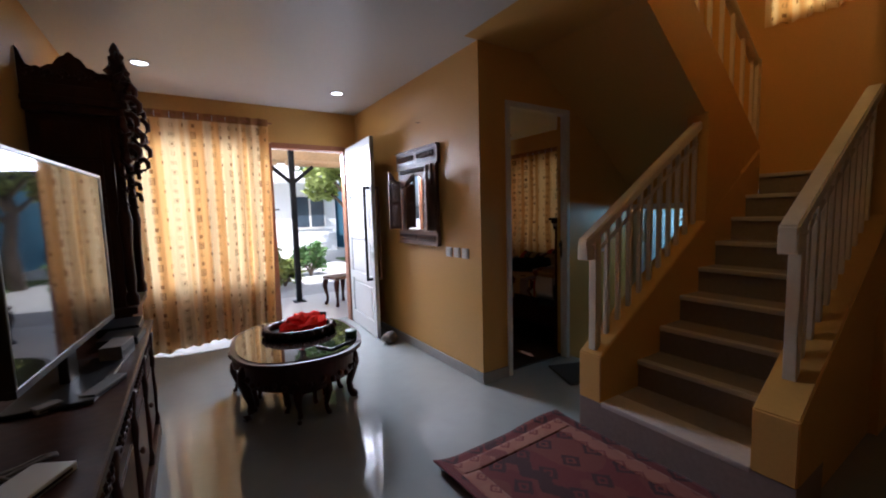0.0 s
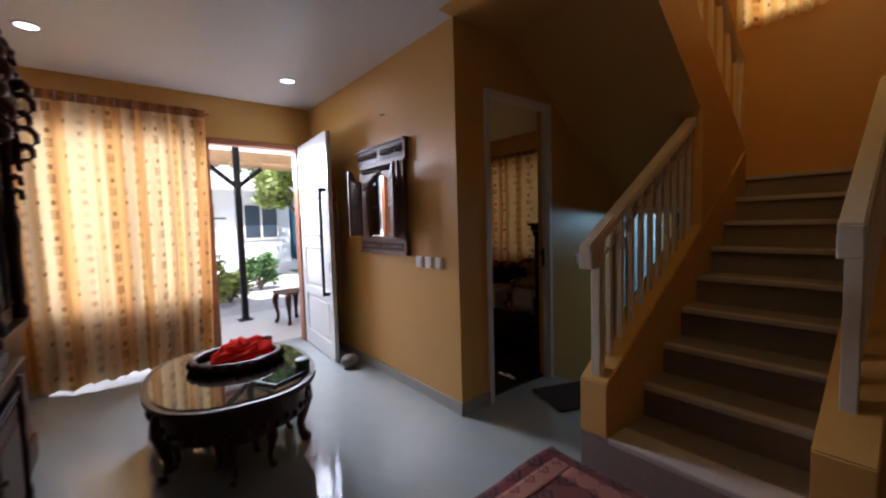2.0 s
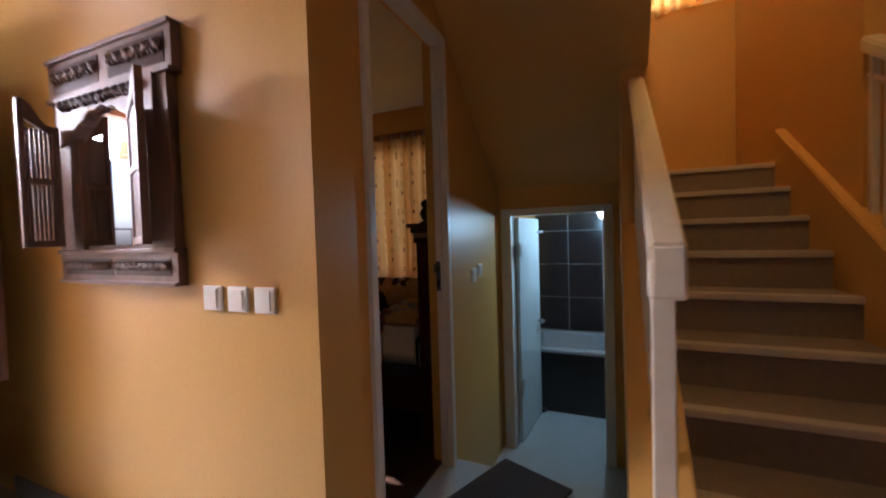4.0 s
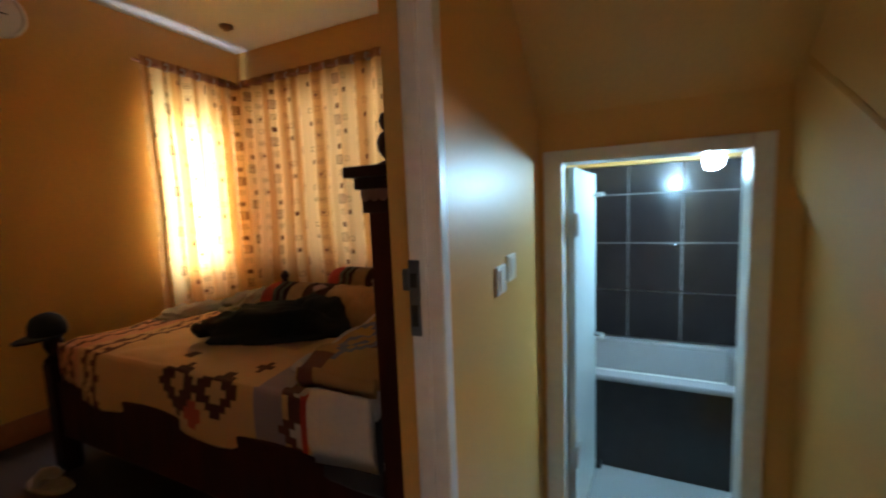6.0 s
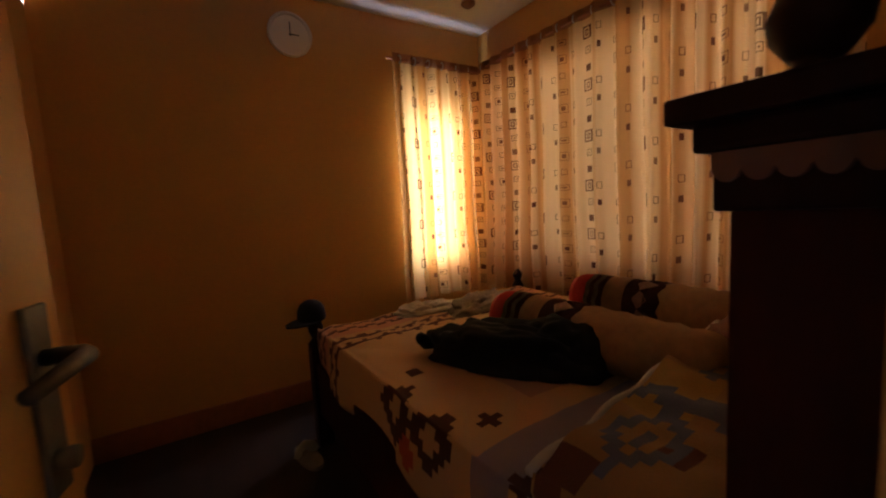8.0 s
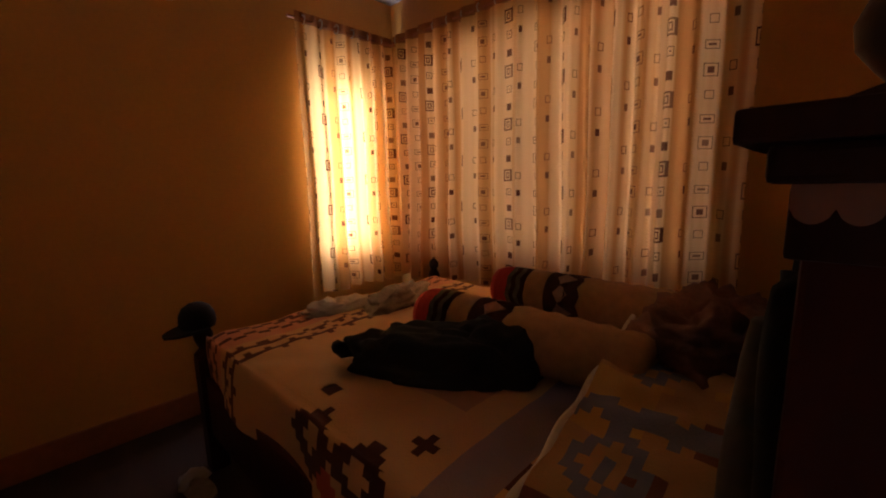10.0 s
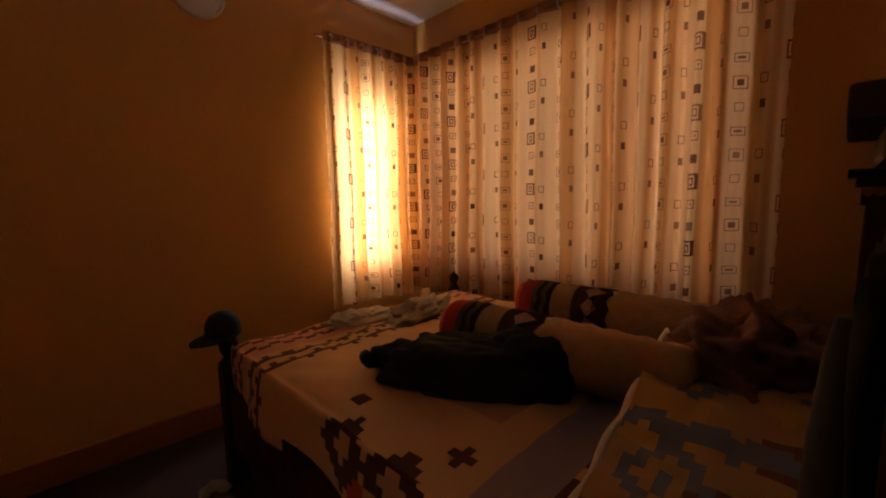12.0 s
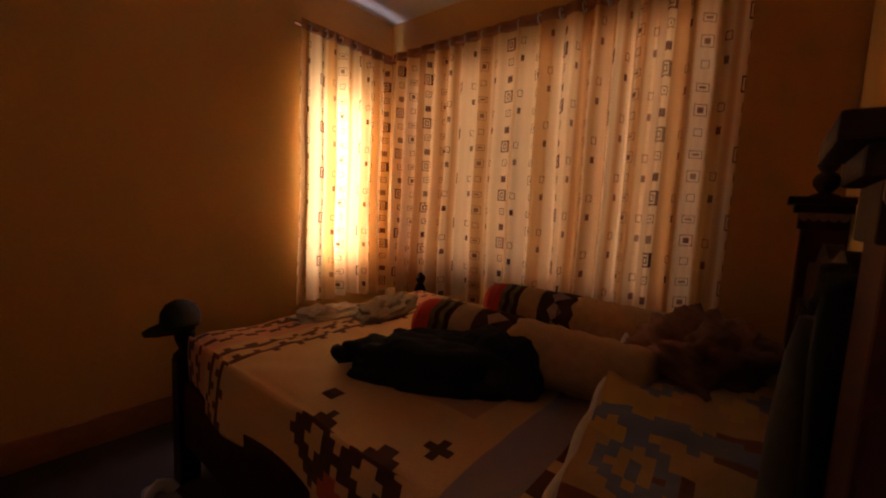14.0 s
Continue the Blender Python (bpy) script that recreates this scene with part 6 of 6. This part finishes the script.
tube(bm, [(1.26 + 0.01 * math.sin(i), 0.262 + 0.002 * i, 1.03 - 0.05 * i) for i in range(8)], [0.014, 0.02, 0.022, 0.024, 0.024, 0.022, 0.02, 0.018], 10)
part("sleeve", bm, GREYD, rb, "grey sleeve", True)
on_bed(rb)

sl = base("slipper", (1.00, 1.95, 0.012), "pale slipper on the floor by the bed foot", "slipper", turn=100)
bm = bmesh.new()
slab(bm, ring(0.12, 0.045, 28, 2.4), 0.0, 0.018)
part("sole", bm, GREYC, sl)
bm = bmesh.new()
tube(bm, [(0.02, -0.045, 0.015), (0.03, -0.03, 0.045), (0.04, 0.0, 0.055), (0.03, 0.03, 0.045), (0.02, 0.045, 0.015)], 0.012, 8, 2.2)
part("strap", bm, WHITEC, sl, "", True)

# ---- outdoors ----
structure("ground", boxes(((-60, 2.63, -0.14), (60, 90, -0.06)), ((2.9, -40, -0.14), (60, 2.63, -0.06)), ((-60, -40, -0.14), (-2.7, 2.63, -0.06))), PAVE, "pale sunlit paved ground", "ground")
structure("porch_floor", boxes(((-3.6, 2.63, -0.06), (0.9, 4.6, -0.01)), bevel=0.004), PORCH, "pale tiled porch floor", "porch")
structure("lawn", boxes(((2.2, 6.2, -0.06), (10.0, 10.5, -0.03))), GRASS, "bright green lawn", "lawn")
structure("porch_ceiling", boxes(((-3.6, 2.63, 2.44), (0.9, 4.75, 2.445))), cloth("translucent roof sheet", (0.92, 0.92, 0.90), (0.9, 0.9, 0.9), 0.7, False, False), "white translucent porch roof sheet", "ceiling")
structure("porch_beam", boxes(((-3.6, 4.55, 2.22), (0.9, 4.70, 2.42)), bevel=0.01), BAMBOO, "tan wooden porch beam", "beam")
for q in range(3):
    bl = base("bamboo_blind", (-0.35 - 1.5 * q + 0.6, 4.50, 2.21), "rolled bamboo blind under the porch beam", "blind", "rolled blinds")
    bm = bmesh.new()
    tube(bm, [(-0.68, 0, 0), (0.68, 0, 0)], 0.05, 12)
    part("roll", bm, BAMBOO, bl, "", True)

pp = base("porch_post", (-0.42, 4.15, -0.01), "black steel porch post with a forked top", "post")
part("shaft", boxes(((-0.04, -0.04, 0.0), (0.04, 0.04, 2.43)), bevel=0.006), BLACKM, pp)
for s in (-1, 1):
    bm = bmesh.new()
    box(bm, (-0.028, -0.03, 0.0), (0.028, 0.03, 0.42), 0.005, Matrix.Translation((0, 0, 1.86)) @ Matrix.Rotation(radians(s * 50), 4, "Y"))
    part("fork_arm", bm, BLACKM, pp)
part("foot_plate", boxes(((-0.09, -0.09, 0.0), (0.09, 0.09, 0.012)), bevel=0.003), BLACKM, pp)

ch = base("porch_stool", (0.05, 3.55, -0.01), "small dark wooden stool on the porch", "stool", turn=15)
part("seat", boxes(((-0.18, -0.18, 0.40), (0.18, 0.18, 0.44)), bevel=0.01), BROWN, ch)
for sx in (-1, 1):
    for sy in (-1, 1):
        bm = bmesh.new()
        cabriole(bm, (sx * 0.14, sy * 0.14), 0.40, (sx * 0.7, sy * 0.7), 0.9)
        part("leg", bm, TEAK, ch, "", True)


def house(name, place, turn, w, d, h, m, label, storeys=2, cols=4):
    th = base(name, place, label, "house", turn=turn)
    part("wall", boxes(((-w / 2, 0, 0), (w / 2, d, h))), m, th)
    bm = bmesh.new()
    slab(bm, [(-w / 2 - 0.5, h), (w / 2 + 0.5, h), (w / 2 - 1.2, h + 1.6), (-w / 2 + 1.2, h + 1.6)], -0.5, d + 0.5, Matrix(((1, 0, 0, 0), (0, 0, 1, 0), (0, 1, 0, 0), (0, 0, 0, 1))))
    part("roof", bm, ROOFT, th, "brown tiled roof")
    for s in range(storeys):
        for c in range(cols):
            x = -w / 2 + w * (c + 0.5) / cols
            z = 0.9 + s * h / storeys
            win = part("window", boxes(((x - 0.62, -0.06, z), (x + 0.62, 0.02, z + 1.35)), bevel=0.02), TRIM, th, "framed window")
            for k in (-1, 1):
                part("pane", boxes(((x + k * 0.30 - 0.26, -0.075, z + 0.08), (x + k * 0.30 + 0.26, -0.05, z + 1.27))), DARKG, win)
    part("balcony", boxes(((-w / 2, -0.7, h / storeys - 0.12), (w / 2, 0.0, h / storeys + 0.03)), bevel=0.02), m, th)
    return th


house("white_house", (-0.8, 14.0, -0.06), 0, 8.4, 6.0, 5.6, HOUSEW, "white two-storey house across the street")
house("blue_house", (7.6, 11.5, -0.06), 0, 7.4, 6.0, 5.0, BLUEW, "blue rendered house beyond the lawn")
ac = base("air_conditioner", (4.9, 11.5, 1.75), "white outdoor air conditioner unit on the blue wall", "air conditioner")
part("case", boxes(((-0.4, -0.3, 0.0), (0.4, 0.0, 0.6)), bevel=0.02), TRIM, ac)
part("fan_grille", boxes(((-0.25, -0.31, 0.08), (0.15, -0.295, 0.52)), bevel=0.006), BLACKP, ac)
part("bracket", boxes(((-0.35, -0.3, -0.05), (-0.3, 0.0, 0.0)), ((0.3, -0.3, -0.05), (0.35, 0.0, 0.0))), BLACKM, ac)

fn = base("boundary_wall", (0, 0, 0), "low white garden wall with dark railing", "wall")
part("wall", boxes(((-8, 9.6, -0.06), (0.4, 9.75, 0.85)), bevel=0.01), HOUSEW, fn)
for i in range(22):
    x = -7.8 + 0.37 * i
    part("bar", boxes(((x - 0.012, 9.66, 0.85), (x + 0.012, 9.69, 1.55))), BLACKM, fn)
part("top_bar", boxes(((-8, 9.65, 1.53), (0.4, 9.70, 1.57))), BLACKM, fn)


def leafy(bm, centre, size, count, rng, leaf=0.09, shell=0.55):
    for _ in range(count):
        p = Vector((rng.gauss(0, 1), rng.gauss(0, 1), rng.gauss(0, 1))).normalized() * (shell + (1 - shell) * rng.random())
        c = Vector(centre) + Vector((p.x * size[0], p.y * size[1], p.z * size[2]))
        a = Vector((rng.uniform(-1, 1), rng.uniform(-1, 1), rng.uniform(-0.6, 0.6))).normalized()
        b = a.cross(Vector((rng.uniform(-1, 1), rng.uniform(-1, 1), rng.uniform(-1, 1)))).normalized()
        s = leaf * rng.uniform(0.6, 1.4)
        vs = [bm.verts.new(c + q) for q in (-a * s, b * s * 0.38, a * s, -b * s * 0.38)]
        bm.faces.new(vs)


def tree(place, h, seed, label, crown=1.8, leaf=0.14, m=None):
    rng = random.Random(seed)
    th = base("tree", place, label, "tree")
    bm = bmesh.new()
    tube(bm, [(0, 0, 0), (0.06, 0.02, h * 0.25), (-0.04, 0.05, h * 0.5), (0.03, 0.0, h * 0.75)], [0.16, 0.12, 0.10, 0.05], 10)
    tips = []
    for i in range(9):
        a, z = i * 2.4, h * (0.42 + 0.04 * i)
        e = (crown * 0.75 * math.cos(a), crown * 0.75 * math.sin(a), z + h * 0.2)
        tube(bm, [(0, 0, z), (e[0] * 0.5, e[1] * 0.5, z + h * 0.13), e], [0.06, 0.04, 0.015], 7)
        tips.append(e)
    part("trunk", bm, BARK, th, "", True)
    bm = bmesh.new()
    for e in tips + [(0, 0, h * 0.92)]:
        leafy(bm, e, (crown * 0.48, crown * 0.48, crown * 0.36), 520, rng, leaf)
    part("crown", bm, m or LEAF, th)
    return th


tree((3.0, 10.0, -0.06), 5.2, 5, "leafy green tree beside the lawn", 2.0)
tree((2.15, 8.9, -0.06), 3.3, 8, "small pale green leafy tree beyond the porch", 1.05, 0.10, LEAFY)
tree((6.4, 9.2, -0.06), 4.6, 6, "leafy green tree beyond the lawn", 1.9)


def shrub(place, size, seed, m, label, count=900):
    rng = random.Random(seed)
    th = base("shrub", place, label, "shrub")
    bm = bmesh.new()
    for i in range(7):
        a = i * 0.9
        tube(bm, [(0, 0, 0), (size[0] * 0.4 * math.cos(a), size[1] * 0.4 * math.sin(a), size[2] * 0.6), (size[0] * 0.8 * math.cos(a), size[1] * 0.8 * math.sin(a), size[2] * 1.1)], [0.02, 0.014, 0.006], 6)
    part("stem", bm, BARK, th)
    bm = bmesh.new()
    for i in range(6):
        a = i * 1.05
        leafy(bm, (size[0] * 0.5 * math.cos(a), size[1] * 0.5 * math.sin(a), size[2] * (0.5 + 0.1 * i)), (size[0] * 0.5, size[1] * 0.5, size[2] * 0.4), count // 6, rng, 0.075, 0.3)
    part("foliage", bm, m, th)
    return th


shrub((-0.75, 5.6, -0.06), (0.5, 0.4, 0.75), 3, LEAFY, "yellow-green shrub beside the porch")
shrub((-0.25, 6.1, -0.06), (0.4, 0.4, 0.45), 4, LEAFY, "low green shrub beside the porch")
shrub((0.55, 7.2, -0.06), (0.45, 0.4, 0.6), 7, LEAF, "green shrub beside the lawn")
